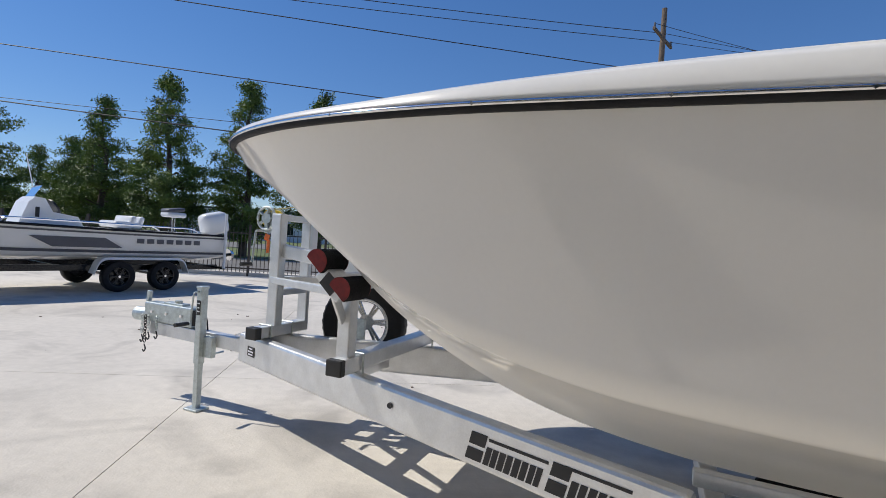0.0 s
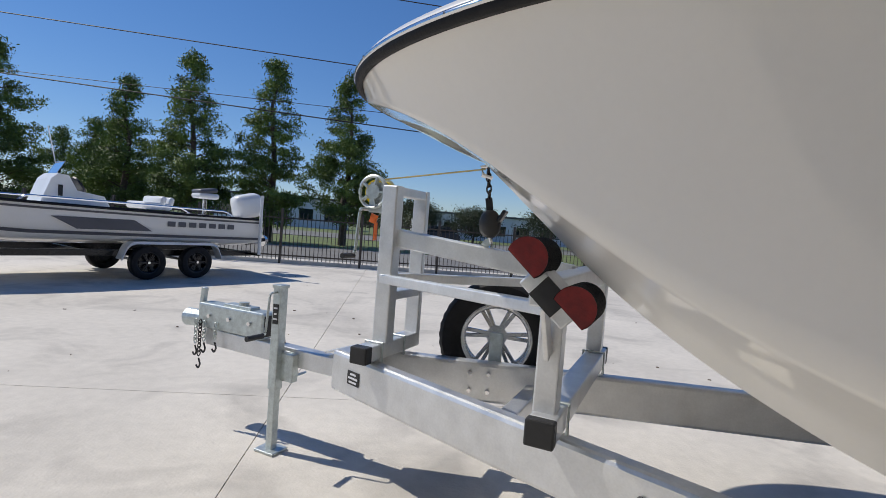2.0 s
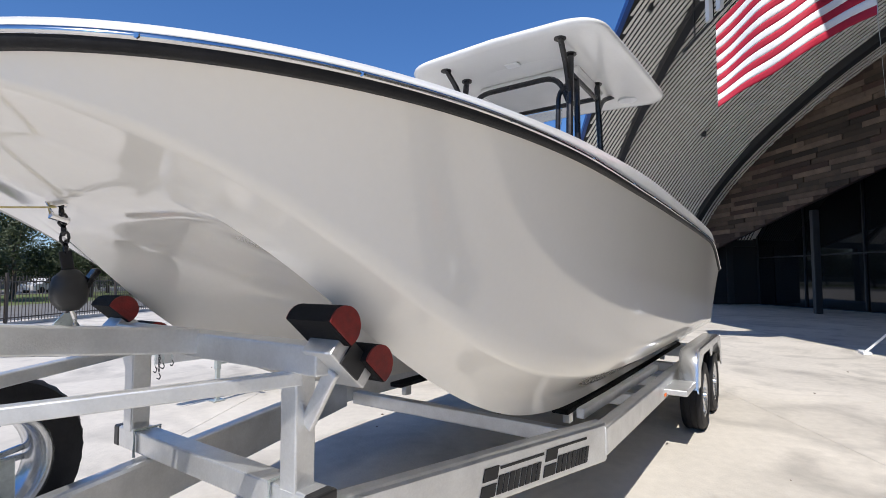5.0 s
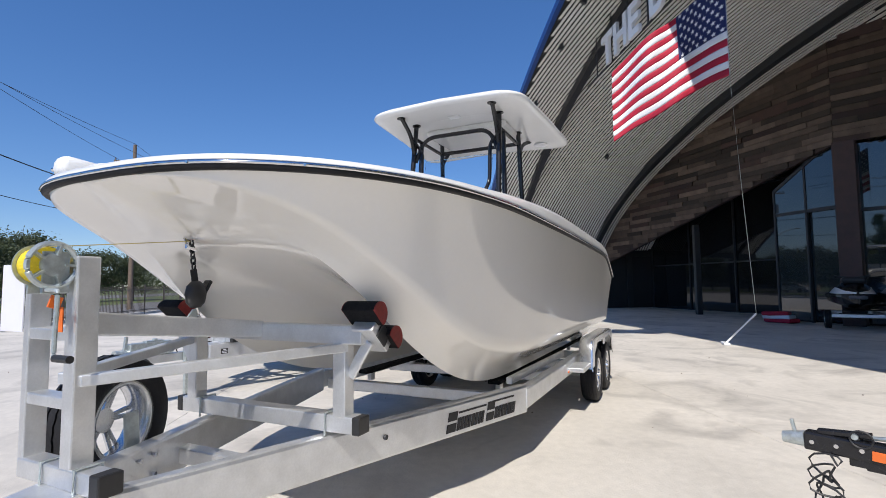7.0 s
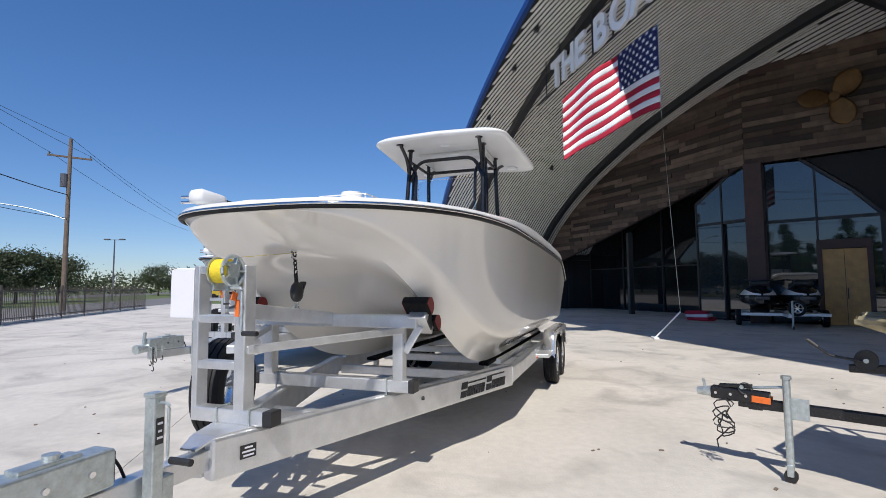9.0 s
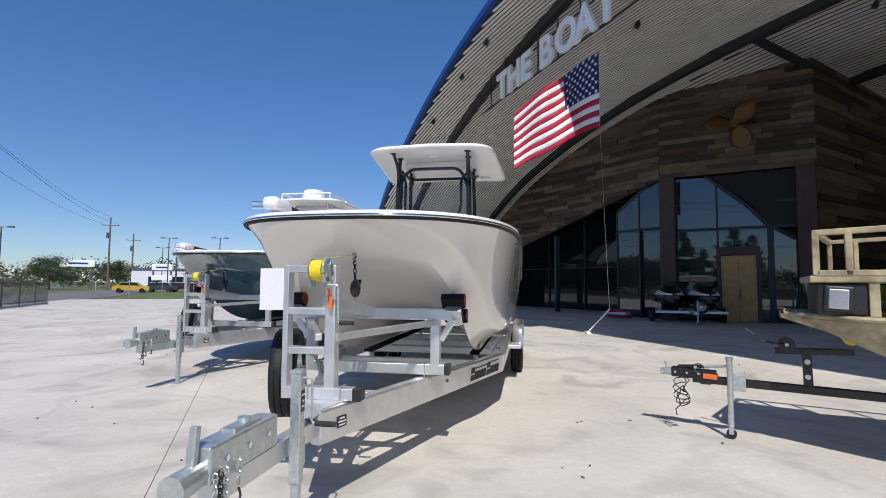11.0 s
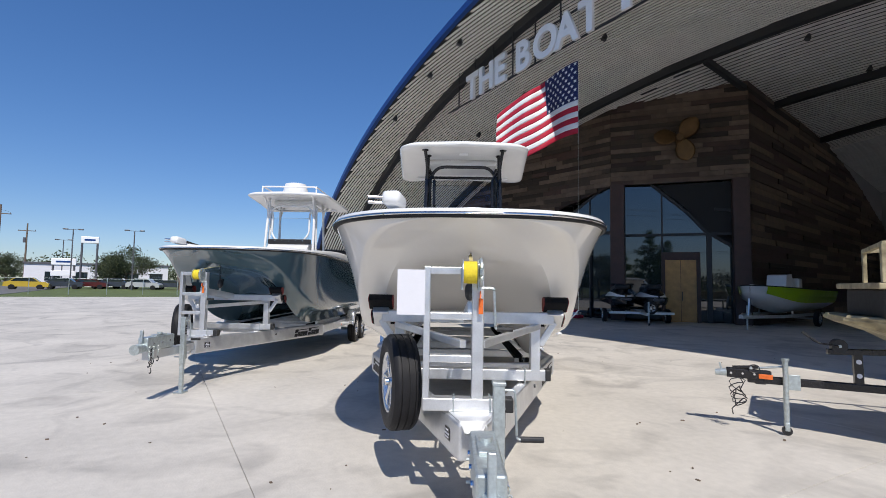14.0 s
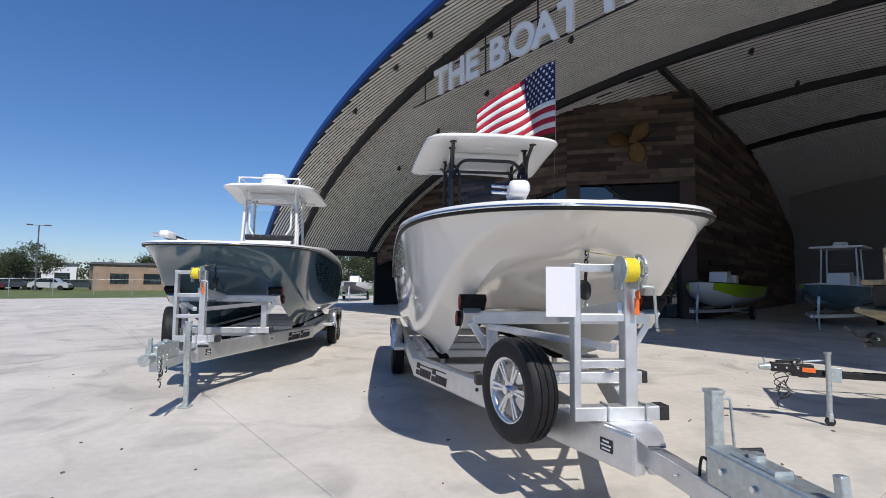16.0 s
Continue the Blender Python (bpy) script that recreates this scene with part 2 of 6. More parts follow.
def rounded(pts, radius, steps=5):
    """The polyline with its inner corners rounded."""
    pts = [Vector(p) for p in pts]
    out = [pts[0]]
    for a, b, c in zip(pts, pts[1:], pts[2:]):
        r = min(radius, (a - b).length * 0.45, (c - b).length * 0.45)
        p, q = b + (a - b).normalized() * r, b + (c - b).normalized() * r
        for i in range(steps + 1):
            t = i / steps
            out.append((1 - t) ** 2 * p + 2 * t * (1 - t) * b + t * t * q)
    return out + [pts[-1]]


def loft(rows, close=False):
    """A skin over rows of points, all rows of one length."""
    bm = bmesh.new()
    vs = [[bm.verts.new(p) for p in r] for r in rows]
    for a, b in zip(vs, vs[1:]):
        n = len(a)
        for k in range(n if close else n - 1):
            q = (a[k], a[(k + 1) % n], b[(k + 1) % n], b[k])
            try:
                bm.faces.new(q)
            except ValueError:
                pass
    bmesh.ops.remove_doubles(bm, verts=bm.verts, dist=0.0005)
    return bm


def prism(outline, a, b, axis=2):
    """The outline (2D) pushed from a to b along an axis."""
    bm = bmesh.new()
    def at(p, h):
        q = list(p)
        q.insert(axis, h)
        return q
    lo, hi = [bm.verts.new(at(p, a)) for p in outline], [bm.verts.new(at(p, b)) for p in outline]
    n = len(outline)
    for k in range(n):
        bm.faces.new((lo[k], lo[(k + 1) % n], hi[(k + 1) % n], hi[k]))
    bm.faces.new(lo[::-1])
    bm.faces.new(hi)
    return bm


def lerp_table(table, x):
    """Smooth reading of a small table of (x, value)."""
    if x <= table[0][0]:
        return table[0][1]
    for (x0, y0), (x1, y1) in zip(table, table[1:]):
        if x <= x1:
            t = (x - x0) / (x1 - x0)
            return y0 + (y1 - y0) * t
    return table[-1][1]


def text_bm(s, size, depth=0.002, bold=0.0, shear=0.0):
    cu = bpy.data.curves.new("lettering", 'FONT')
    cu.body, cu.size, cu.extrude, cu.offset, cu.shear = s, size, depth, bold, shear
    ob = bpy.data.objects.new("lettering", cu)
    scene.collection.objects.link(ob)
    me = bpy.data.meshes.new_from_object(ob.evaluated_get(bpy.context.evaluated_depsgraph_get()))
    bm = bmesh.new()
    bm.from_mesh(me)
    bpy.data.objects.remove(ob)
    bpy.data.meshes.remove(me)
    return bm


def turned(bm, m):
    bmesh.ops.transform(bm, matrix=m, verts=bm.verts)
    return bm


# ---- ground ----
ground = tagged(link("ground", box((0, 0, -0.32), (3000, 3000, 0.5)), GRASS), "mown grass and far ground around the lot", "ground", kind="structure")


# The lot's own axes: E1 along the building's front, E2 out from it.
E1, E2 = Vector((0.992, 0.126, 0)), Vector((-0.126, 0.992, 0))
LOT = Matrix(((E1.x, E2.x, 0, 0), (E1.y, E2.y, 0, 0), (0, 0, 1, 0), (0, 0, 0, 1)))


def slab_panels():
    pavement = tagged(link("pavement", turned(box((3, -14, -0.10), (86, 66, 0.16)), LOT), CONCRETE), "pale concrete slab of the boat lot with sawn joints", "pavement", kind="structure")
    step = 6.1
    for i in range(-6, 7):
        for j in range(-7, 3):
            a0, b0 = -1.55 + step * i, 5.2 + step * j
            if b0 + step > 19.2 or a0 < -40:
                continue
            bm = box((step / 2, step / 2, -0.014), (step - 0.005, step - 0.005, 0.026), None, 0.002)
            p = part("panel", turned(bm, LOT @ Matrix.Translation((a0, b0, 0))), CONCRETE, pavement)
    return pavement


slab_panels()

# ---- the arched building ----
VC, VA, VH = 3.5, 24.0, 10.75


def vault_z(a, h=VH):
    q = 1 - ((a - VC) / VA) ** 2
    return h * math.sqrt(max(q, 0.0))


def vault_params(n, lo=-1.0, hi=1.0):
    """Places along the arch at even steps of angle."""
    return [(VC + VA * math.sin(t), VH * math.cos(t)) for t in (math.pi / 2 * (lo + (hi - lo) * i / n) for i in range(n + 1))]


def arch_strip(b0, b1, z0, z1, n=72, lo=-0.80, hi=0.80):
    """A solid arched band from depth b0 to b1, between z0 and z1 off the deck."""
    rows = []
    for a, z in vault_params(n, lo, hi):
        rows.append([(a, b0, z + z0), (a, b1, z + z0), (a, b1, z + z1), (a, b0, z + z1)])
    bm = loft(rows, True)
    for r in (rows[0], rows[-1]):
        bm.faces.new([bm.verts.new(p) for p in r])
    return turned(bm, LOT)


def vault_deck(b0, b1, pitch, depth, n=64):
    """Ribbed sheet under the roof: its ribs follow the arch."""
    rows, prof = [], []
    b = b0
    while b > b1:
        for f, d in ((0.0, 0.0), (0.38, 0.0), (0.5, depth), (0.88, depth)):
            prof.append((b - f * pitch, d))
        b -= pitch
    for a, z in vault_params(n, -0.80, 0.80):
        s = (a - VC) / VA
        rows.append([(a - s * d * 0.6, bb, z + d) for bb, d in prof])
    return turned(loft(rows), LOT)


building = thing("arched_building", Matrix.Identity(4), "large arched boat showroom with grey slatted canopy and blue edge", "building")
part("roof", arch_strip(-2.44, -60, 0.13, 0.20), DECK, building, "curved metal roof")
SKEW, DEEP = 0.19, -30.0


def slat_line(c, w, h, near, far):
    """One batten of the soffit, following the vault a little askew of the front edge."""
    runs, run = [], []
    places = vault_params(90, -0.80, 0.80)
    for lim in (near, far):
        a = VC + (lim - c) / SKEW + (0.001 if lim == far else -0.001)
        if places[0][0] < a < places[-1][0]:
            places.append((a, vault_z(a)))
    for a, z in sorted(places):
        bb = c + SKEW * (a - VC)
        if far < bb < near:
            run.append([(a, bb, z), (a, bb - w, z), (a, bb - w, z - h), (a, bb, z - h)])
        elif run:
            runs.append(run)
            run = []
    runs.append(run)
    return [turned(loft(r, True), LOT) for r in runs if len(r) > 2]


# the deck's colour carries the shadowed recess behind the slats
part("soffit_deck", arch_strip(-2.42, DEEP, 0.05, 0.12), GAP_SHADE, building, "deck painted near-black for the shade between the soffit slats")
# fine slats out to the second beam, wider ones beyond it
for near, far, w, pitch in ((-2.5, -12.6, 0.088, 0.155), (-12.6, DEEP, 0.17, 0.30)):
    c = near + SKEW * 20
    while c > far - SKEW * 24:
        for bm in slat_line(c, w, 0.025, near, far):
            part("slat", bm, SLAT, building)
        c -= pitch
part("inner_soffit", vault_deck(DEEP, -47, 0.30, 0.05), DECK_IN, building, "pale corrugated soffit deep inside")
part("blue_edge", arch_strip(-2.26, -2.42, -0.06, 0.18), BLUE_TRIM, building, "blue metal roof edge")
for b, k in ((-4.35, 0.0), (-12.55, 0.15), (-19.9, 0.1), (-27.0, 0.0)):
    part("rib", turned(arch_strip(0.13, -0.13, -0.34, 0.02), LOT @ Matrix(((1, 0, 0, 0), (k, 1, 0, b - k * VC), (0, 0, 1, 0), (0, 0, 0, 1))) @ LOT.inverted()), RIB, building, "dark grey steel arch beam")
# ---- second frame: the boats' own axes (x aft, y starboard) ----
BOAT = pose(-1.28, 3.9, 0, 0, 0, -23.5)


BOW_U, BEAM, BOW_L, BOW_P = 0.06, 1.31, 2.5, 2.8
STERN_U = 7.6


def half_beam(u):
    if u >= BOW_U + BOW_L:
        t = (u - BOW_U - BOW_L) / (STERN_U - BOW_U - BOW_L)
        return BEAM - 0.06 * max(t, 0) ** 2
    q = 1 - (u - BOW_U) / BOW_L
    return BEAM * max(1 - q ** BOW_P, 0.0) ** (1 / BOW_P)


SHEER = [(-0.06, 2.0), (1.0, 2.02), (2.0, 2.02), (3.5, 2.0), (5.0, 1.97), (6.6, 1.93), (7.0, 1.87), (7.35, 1.72), (7.6, 1.58)]
KEEL = [(-0.35, 2.10), (0.06, 1.985), (0.25, 1.92), (0.54, 1.83), (0.8, 1.67), (1.04, 1.46), (1.3, 1.25), (1.6, 1.06), (2.0, 0.87), (2.4, 0.75), (2.9, 0.68), (3.5, 0.66), (7.6, 0.64)]
TUNNEL = [(-0.35, 2.13), (0.06, 1.98), (0.25, 1.885), (0.54, 1.755), (0.8, 1.70), (1.04, 1.65), (1.5, 1.50), (2.2, 1.27), (3.5, 1.06), (7.6, 1.0)]
KEEL_V = [(-0.06, 0.0), (0.25, 0.25), (0.54, 0.47), (0.8, 0.63), (1.04, 0.74), (1.5, 0.79), (2.3, 0.80), (7.6, 0.80)]
CHINE_Z = [(-0.35, 2.08), (0.06, 1.985), (0.4, 1.88), (0.7, 1.76), (1.0, 1.58), (1.5, 1.28), (2.0, 1.08), (2.6, 0.97), (3.5, 0.93), (7.6, 0.90)]
CHINE_F = [(-0.06, 1.0), (0.4, 0.84), (0.8, 0.80), (1.2, 0.81), (2.0, 0.83), (3.0, 0.865), (7.6, 0.91)]


def smooth_table(table, x, w=0.30):
    ws = (1, 3, 5, 6, 5, 3, 1)
    return sum(k * lerp_table(table, x + w * (i - 3) / 3) for i, k in enumerate(ws)) / sum(ws)


def hull_section(u):
    """Half section from the tunnel's middle out to the sheer, starboard side."""
    bb, zs = half_beam(u), smooth_table(SHEER, u)
    zk, zt, zc = (smooth_table(t, u) for t in (KEEL, TUNNEL, CHINE_Z))
    vk, vc = min(smooth_table(KEEL_V, u), bb * 0.75), bb * smooth_table(CHINE_F, u)
    zk, zt, zc = min(zk, zs - 0.018), min(zt, zs - 0.018), min(zc, zs - 0.016)
    ctrl = []
    for i in range(7):   # tunnel roof and inner wall
        t = i / 6
        ctrl.append((vk * t, zt + (zk - zt) * t ** (1.5 if zt < zk else 3.4)))
    for i in range(1, 7):   # bottom out to the chine, slightly hollow then full
        t = i / 6
        ctrl.append((vk + (vc - vk) * t, zk + (zc - zk) * (t ** 0.62)))
    for i in range(1, 11):   # flared topside
        t = i / 10
        ctrl.append((vc + (bb - vc) * (0.75 * t + 0.25 * t * t), zc + (zs - zc) * t))
    return [Vector((u, v, z)) for v, z in ctrl]


def on_ridge(p):
    """Whether a point lies on the keel ridge of a sponson."""
    q = hull_section(p.x)[6]
    return abs(abs(p.y) - q.y) + abs(p.z - q.z) < 0.003


def hull_stations():
    us = [BOW_U + BOW_L * (i / 48) ** 1.7 for i in range(49)]
    n = 44
    return us + [us[-1] + (STERN_U - us[-1]) * i / n for i in range(1, n + 1)]


def outline(us, dv, dz):
    """Closed gunwale line, port stern to starboard stern."""
    p = [Vector((u, -half_beam(u) - dv, smooth_table(SHEER, u) + dz)) for u in reversed(us)]
    s = [Vector((u, half_beam(u) + dv, smooth_table(SHEER, u) + dz)) for u in us[1:]]
    return p + s


CAP_H = [(-0.1, 0.055), (1.0, 0.058), (1.5, 0.070), (2.0, 0.100), (2.5, 0.13), (3.0, 0.155), (3.6, 0.17), (7.6, 0.17)]


def cap_profile(u):
    """The gunwale cap's section: low round the bow, higher and steeper aft."""
    h = smooth_table(CAP_H, u)
    return [(0.020, 0.0185), (0.015, 0.020 + 0.2 * (h - 0.02)), (0.002, 0.020 + 0.72 * (h - 0.02)), (-0.030, h - 0.004), (-0.12, h), (-0.30, h - 0.005), (-0.30, h - 0.03), (-0.02, 0.018)]


def swept(line, prof):
    """A profile (out, up), one for all or one for each place aft, swept along a gunwale line."""
    rows = []
    n = len(line)
    for i, p in enumerate(line):
        d = line[min(i + 1, n - 1)] - line[max(i - 1, 0)]
        out = Vector((d.y, -d.x, 0)).normalized() * -1
        rows.append([p + out * o + Vector((0, 0, z)) for o, z in (prof(p.x) if callable(prof) else prof)])
    bm = loft(rows, True)
    return bm


def dense(line, step=0.05):
    out = [line[0]]
    for a, b in zip(line, line[1:]):
        k = max(1, int((b - a).length / step))
        out += [a.lerp(b, i / k) for i in range(1, k + 1)]
    return out


def make_wheel(parent, c, r, w, axis, rim_side=1, name="wheel", rim_mat=None):
    """A trailer wheel: tyre with tread grooves, and an alloy rim with six spokes."""
    c, axis = Vector(c), Vector(axis).normalized()
    M = Matrix.Translation(c) @ axis.to_track_quat('Z', 'Y').to_matrix().to_4x4()
    prof = [(0.60, -0.42), (0.66, -0.50), (0.80, -0.53), (0.93, -0.48), (0.985, -0.38), (1.0, -0.30), (1.0, -0.27), (0.972, -0.265), (0.972, -0.225), (1.0, -0.22), (1.0, -0.04), (0.972, -0.035), (0.972, 0.035), (1.0, 0.04),
            (1.0, 0.22), (0.972, 0.225), (0.972, 0.265), (1.0, 0.27), (1.0, 0.30), (0.985, 0.38), (0.93, 0.48), (0.80, 0.53), (0.66, 0.50), (0.60, 0.42)]
    rows = []
    seg = 72
    for i in range(seg + 1):
        a = 2 * math.pi * i / seg
        cut = 0.986 if i % 2 else 1.0
        rows.append([Vector((math.cos(a) * r * (p if p < 0.95 else p * cut), math.sin(a) * r * (p if p < 0.95 else p * cut), q * w)) for p, q in prof])
    wheel = part(name, turned(loft(rows), M), BLACK_RUB, parent, "black rubber tyre on an alloy rim", True)
    wheel.data.set_sharp_from_angle(angle=radians(35))
    bm = bmesh.new()
    rr = r * 0.62
    rim_rows = []
    for i in range(41):
        a = 2 * math.pi * i / 40
        rim_rows.append([Vector((math.cos(a) * rr * p, math.sin(a) * rr * p, q * w)) for p, q in ((0.86, -0.40), (0.88, 0.2), (0.9, 0.36), (1.0, 0.46), (1.03, 0.44), (1.0, 0.38), (1.0, -0.44), (0.86, -0.40))])
    rim = part("rim", turned(loft(rim_rows), M), rim_mat or FENDER, wheel, "alloy rim", True)
    sp = bmesh.new()
    for k in range(6):
        a = 2 * math.pi * k / 6
        for off in (-0.10, 0.10):
            d0, d1 = Vector((math.cos(a + off * 1.5), math.sin(a + off * 1.5), 0)), Vector((math.cos(a + off), math.sin(a + off), 0))
            add_bar(sp, d0 * rr * 0.22 + Vector((0, 0, 0.30 * w)), d1 * rr * 0.90 + Vector((0, 0, 0.36 * w)), rr * 0.11, 0.02, 0.004)
    add_cyl(sp, (0, 0, 0.18 * w), (0, 0, 0.36 * w), rr * 0.30, rr * 0.26, 24)
    part("spokes", turned(sp, M), rim_mat or FENDER, wheel, "rim spokes")
    hub = cyl((0, 0, 0.30 * w), (0, 0, 0.52 * w), rr * 0.15, rr * 0.12, 16)
    part("hub_cap", turned(hub, M), CHROME, wheel)
    if name != "spare_wheel":
        disc = cyl((0, 0, -0.2 * w), (0, 0, -0.05 * w), rr * 0.86, None, 32)
        part("wheel_back", turned(disc, M), BLACK_PAINT, wheel)
    return wheel


def letter_shapes(parent, M, heights, widths, mat):
    """Row of leaning strokes, two to a letter's width, standing in for painted lettering."""
    x = 0.0
    bm = bmesh.new()
    kinds = (((0, 0, .40, 1), (.50, 0, .88, 1)), ((0, 0, .88, .42), (0, .56, .88, 1)))
    for n, (h, w) in enumerate(zip(heights, widths)):
        if h:
            for x0, z0, x1, z1 in kinds[1 if n % 6 == 0 else 0]:
                f = 0.25 * h
                pts = [(x + x0 * w + f * z0, z0 * h), (x + x1 * w + f * z0, z0 * h), (x + x1 * w + f * z1, z1 * h), (x + x0 * w + f * z1, z1 * h)]
                lo, hi = [bm.verts.new((q[0], -0.003, q[1])) for q in pts], [bm.verts.new((q[0], 0.001, q[1])) for q in pts]
                bm.faces.new(lo)
                bm.faces.new(hi[::-1])
                for k in range(4):
                    bm.faces.new((lo[k], hi[k], hi[(k + 1) % 4], lo[(k + 1) % 4]))
        x += w
    return part("lettering", turned(bm, M), mat, parent, "dark painted lettering as plain shapes")


def make_trailer(name, M, label):
    """Aluminium tandem trailer: V tongue, winch post with ladder, bow bunks, spare wheel."""
    T = thing(name, M, label, "trailer", "aluminium boat trailers")
    # tongue
    part("tongue", bar((-1.35, -0.02, 0.585), (0.0, -0.02, 0.565), 0.085, 0.11), ALU, T)
    act = part("brake_actuator", box((-1.12, -0.02, 0.725), (0.58, 0.125, 0.165), None, 0.012), GALV, T, "galvanised surge brake actuator")
    part("coupler_nose", cyl((-1.40, -0.02, 0.69), (-1.57, -0.02, 0.68), 0.055, 0.062, 18), GALV, act)
    part("latch", bar((-1.45, -0.02, 0.72), (-1.43, -0.02, 0.90), 0.035, 0.035), GALV, act)
    part("fill_cap", cyl((-1.06, -0.02, 0.80), (-1.06, -0.02, 0.845), 0.032, None, 14), GALV, act)
    part("lid", bar((-1.20, -0.02, 0.815), (-0.96, -0.02, 0.815), 0.08, 0.02), GALV, act)
    part("dark_opening", box((-0.828, -0.02, 0.725), (0.01, 0.10, 0.13)), BLACK_PLASTIC, act)
    for k in range(3):
        part("bolt", cyl((-1.30 + 0.18 * k, -0.095, 0.73), (-1.30 + 0.18 * k, -0.08, 0.73), 0.014, None, 8), CHROME, act)
        part("bolt", cyl((-1.30 + 0.18 * k, 0.055, 0.73), (-1.30 + 0.18 * k, 0.04, 0.73), 0.014, None, 8), CHROME, act)
    for k, (dx, dz) in enumerate(((-1.40, 0.16), (-1.36, 0.24), (-1.32, 0.13), (-1.22, 0.11))):
        bm = bmesh.new()
        for j in range(int(dz / 0.026)):
            z = 0.68 - 0.026 * j
            ring = [(2 * math.pi * i / 8) for i in range(8)]
            if j % 2:
                add_tube(bm, [(dx + 0.012 * math.cos(t), -0.10, z + 0.019 * math.sin(t)) for t in ring], 0.0042, 5, True)
            else:
                add_tube(bm, [(dx, -0.10 + 0.012 * math.cos(t), z + 0.019 * math.sin(t)) for t in ring], 0.0042, 5, True)
        part("safety_chain", bm, GALV if k != 1 else BLACK_PLASTIC, T)
        part("chain_hook", tube(rounded([(dx, -0.10, 0.68 - dz), (dx + 0.02, -0.10, 0.64 - dz), (dx, -0.10, 0.61 - dz), (dx - 0.02, -0.10, 0.63 - dz)], 0.015), 0.006, 6), BLACK_PLASTIC, T)
    part("brake_hose", tube(rounded([(-0.83, 0.02, 0.73), (-0.77, 0.02, 0.74), (-0.74, 0.01, 0.69), (-0.72, 0.0, 0.63)], 0.03), 0.007), BLACK_RUB, T)
    # jack
    jack = part("tongue_jack", box((-0.67, -0.115, 0.69), (0.062, 0.062, 0.62), None, 0.006), GALV, T, "galvanised square tongue jack")
    part("inner_leg", box((-0.67, -0.115, 0.20), (0.048, 0.048, 0.38), None, 0.004), GALV, jack)
    part("foot_plate", box((-0.67, -0.115, 0.008), (0.15, 0.13, 0.016), None, 0.004), GALV, jack)
    part("cap", box((-0.67, -0.115, 1.005), (0.072, 0.072, 0.02), None, 0.004), GALV, jack)
    part("warning_label", box((-0.67, -0.1475, 0.84), (0.04, 0.003, 0.12)), BLACK_PLASTIC, jack, "black label with unreadable bars")
    for dz, wd in ((0.035, 0.028), (0.0, 0.02), (-0.03, 0.03)):
        part("label_bar", box((-0.67, -0.1495, 0.84 + dz), (wd, 0.002, 0.010)), PAPER, jack)
    part("crank", tube(rounded([(-0.67, -0.14, 0.97), (-0.67, -0.20, 0.97), (-0.68, -0.21, 0.72), (-0.68, -0.31, 0.72)], 0.02), 0.007), GALV, jack)
    part("crank_grip", cyl((-0.68, -0.23, 0.72), (-0.68, -0.35, 0.72), 0.016, None, 12), BLACK_PLASTIC, jack)
    part("bracket", box((-0.60, -0.085, 0.52), (0.11, 0.05, 0.17), None, 0.006), GALV, jack)
    for z in (0.46, 0.58):
        part("clamp_bolt", tube(rounded([(-0.58, -0.10, z), (-0.58, 0.05, z)], 0.02), 0.008), GALV, jack)
    # V frame and main beams
    for s in (-1, 1):
        a, b = Vector((-0.27, 0.045 * s, 0.57)), Vector((2.90, 1.075 * s, 0.55))
        part("frame_beam", bar(a, b, 0.09, 0.23, 0.02), ALU, T, "welded aluminium frame beam")
        part("main_beam", bar((2.86, 1.075 * s, 0.555), (7.5, 1.075 * s, 0.53), 0.09, 0.17, 0.014), ALU, T)
        bunk = part("bunk_board", bar((3.15, 0.72 * s, 0.605), (7.3, 0.74 * s, 0.605), 0.12, 0.04, 0.01), CARPET, T, "black carpeted bunk board")
        for u in (3.3, 4.2, 5.1, 6.5):
            part("bunk_bracket", box((u, 0.72 * s, 0.55), (0.07, 0.05, 0.10), None, 0.004), ALU, bunk)
        part("guide_rail", bar((2.9, 0.95 * s, 0.68), (4.9, 0.97 * s, 0.66), 0.05, 0.06), ALU, T)
        # fender over two wheels
        pts = rounded([Vector((4.95, 0, 0.50)), Vector((5.02, 0, 0.83)), Vector((6.75, 0, 0.83)), Vector((6.82, 0, 0.50))], 0.34, 9)
        rows = []
        for p in pts:
            rows.append([(p.x, s * v, p.z + dz) for v, dz in ((1.155, 0.0), (1.30, 0.0), (1.318, -0.008), (1.325, -0.03), (1.325, -0.05), (1.315, -0.05), (1.305, -0.02), (1.155, -0.012))])
        part("fender", loft(rows, True), FENDER, T, "polished aluminium tandem fender", True)
        skirt = [(p.x, p.z - 0.005) for p in pts]
        part("fender_face", prism([(4.95, 0.50), (5.02, 0.815)] + skirt[4:-4:1] + [(6.75, 0.815), (6.82, 0.50), (6.70, 0.50), (6.66, 0.66), (6.45, 0.76), (6.02, 0.76), (5.95, 0.68), (5.83, 0.68), (5.76, 0.76), (5.32, 0.76), (5.12, 0.66), (5.07, 0.50)], 1.318 * s, 1.326 * s, 1), FENDER, T)
        part("step_plate", box((4.72, 1.20 * s, 0.535), (0.46, 0.20, 0.05), None, 0.008), ALU, T, "aluminium step ahead of the fender")
        for u in (5.50, 6.30):
            make_wheel(T, (u, 1.215 * s, 0.335), 0.335, 0.19, (0, s, 0))
            part("hub_axle", cyl((u, 0.9 * s, 0.335), (u, 1.2 * s, 0.335), 0.04, None, 12), GALV, T)
        part("amber_marker", box((4.4, 1.148 * s, 0.53), (0.05, 0.012, 0.025), None, 0.004), ORANGE, T)
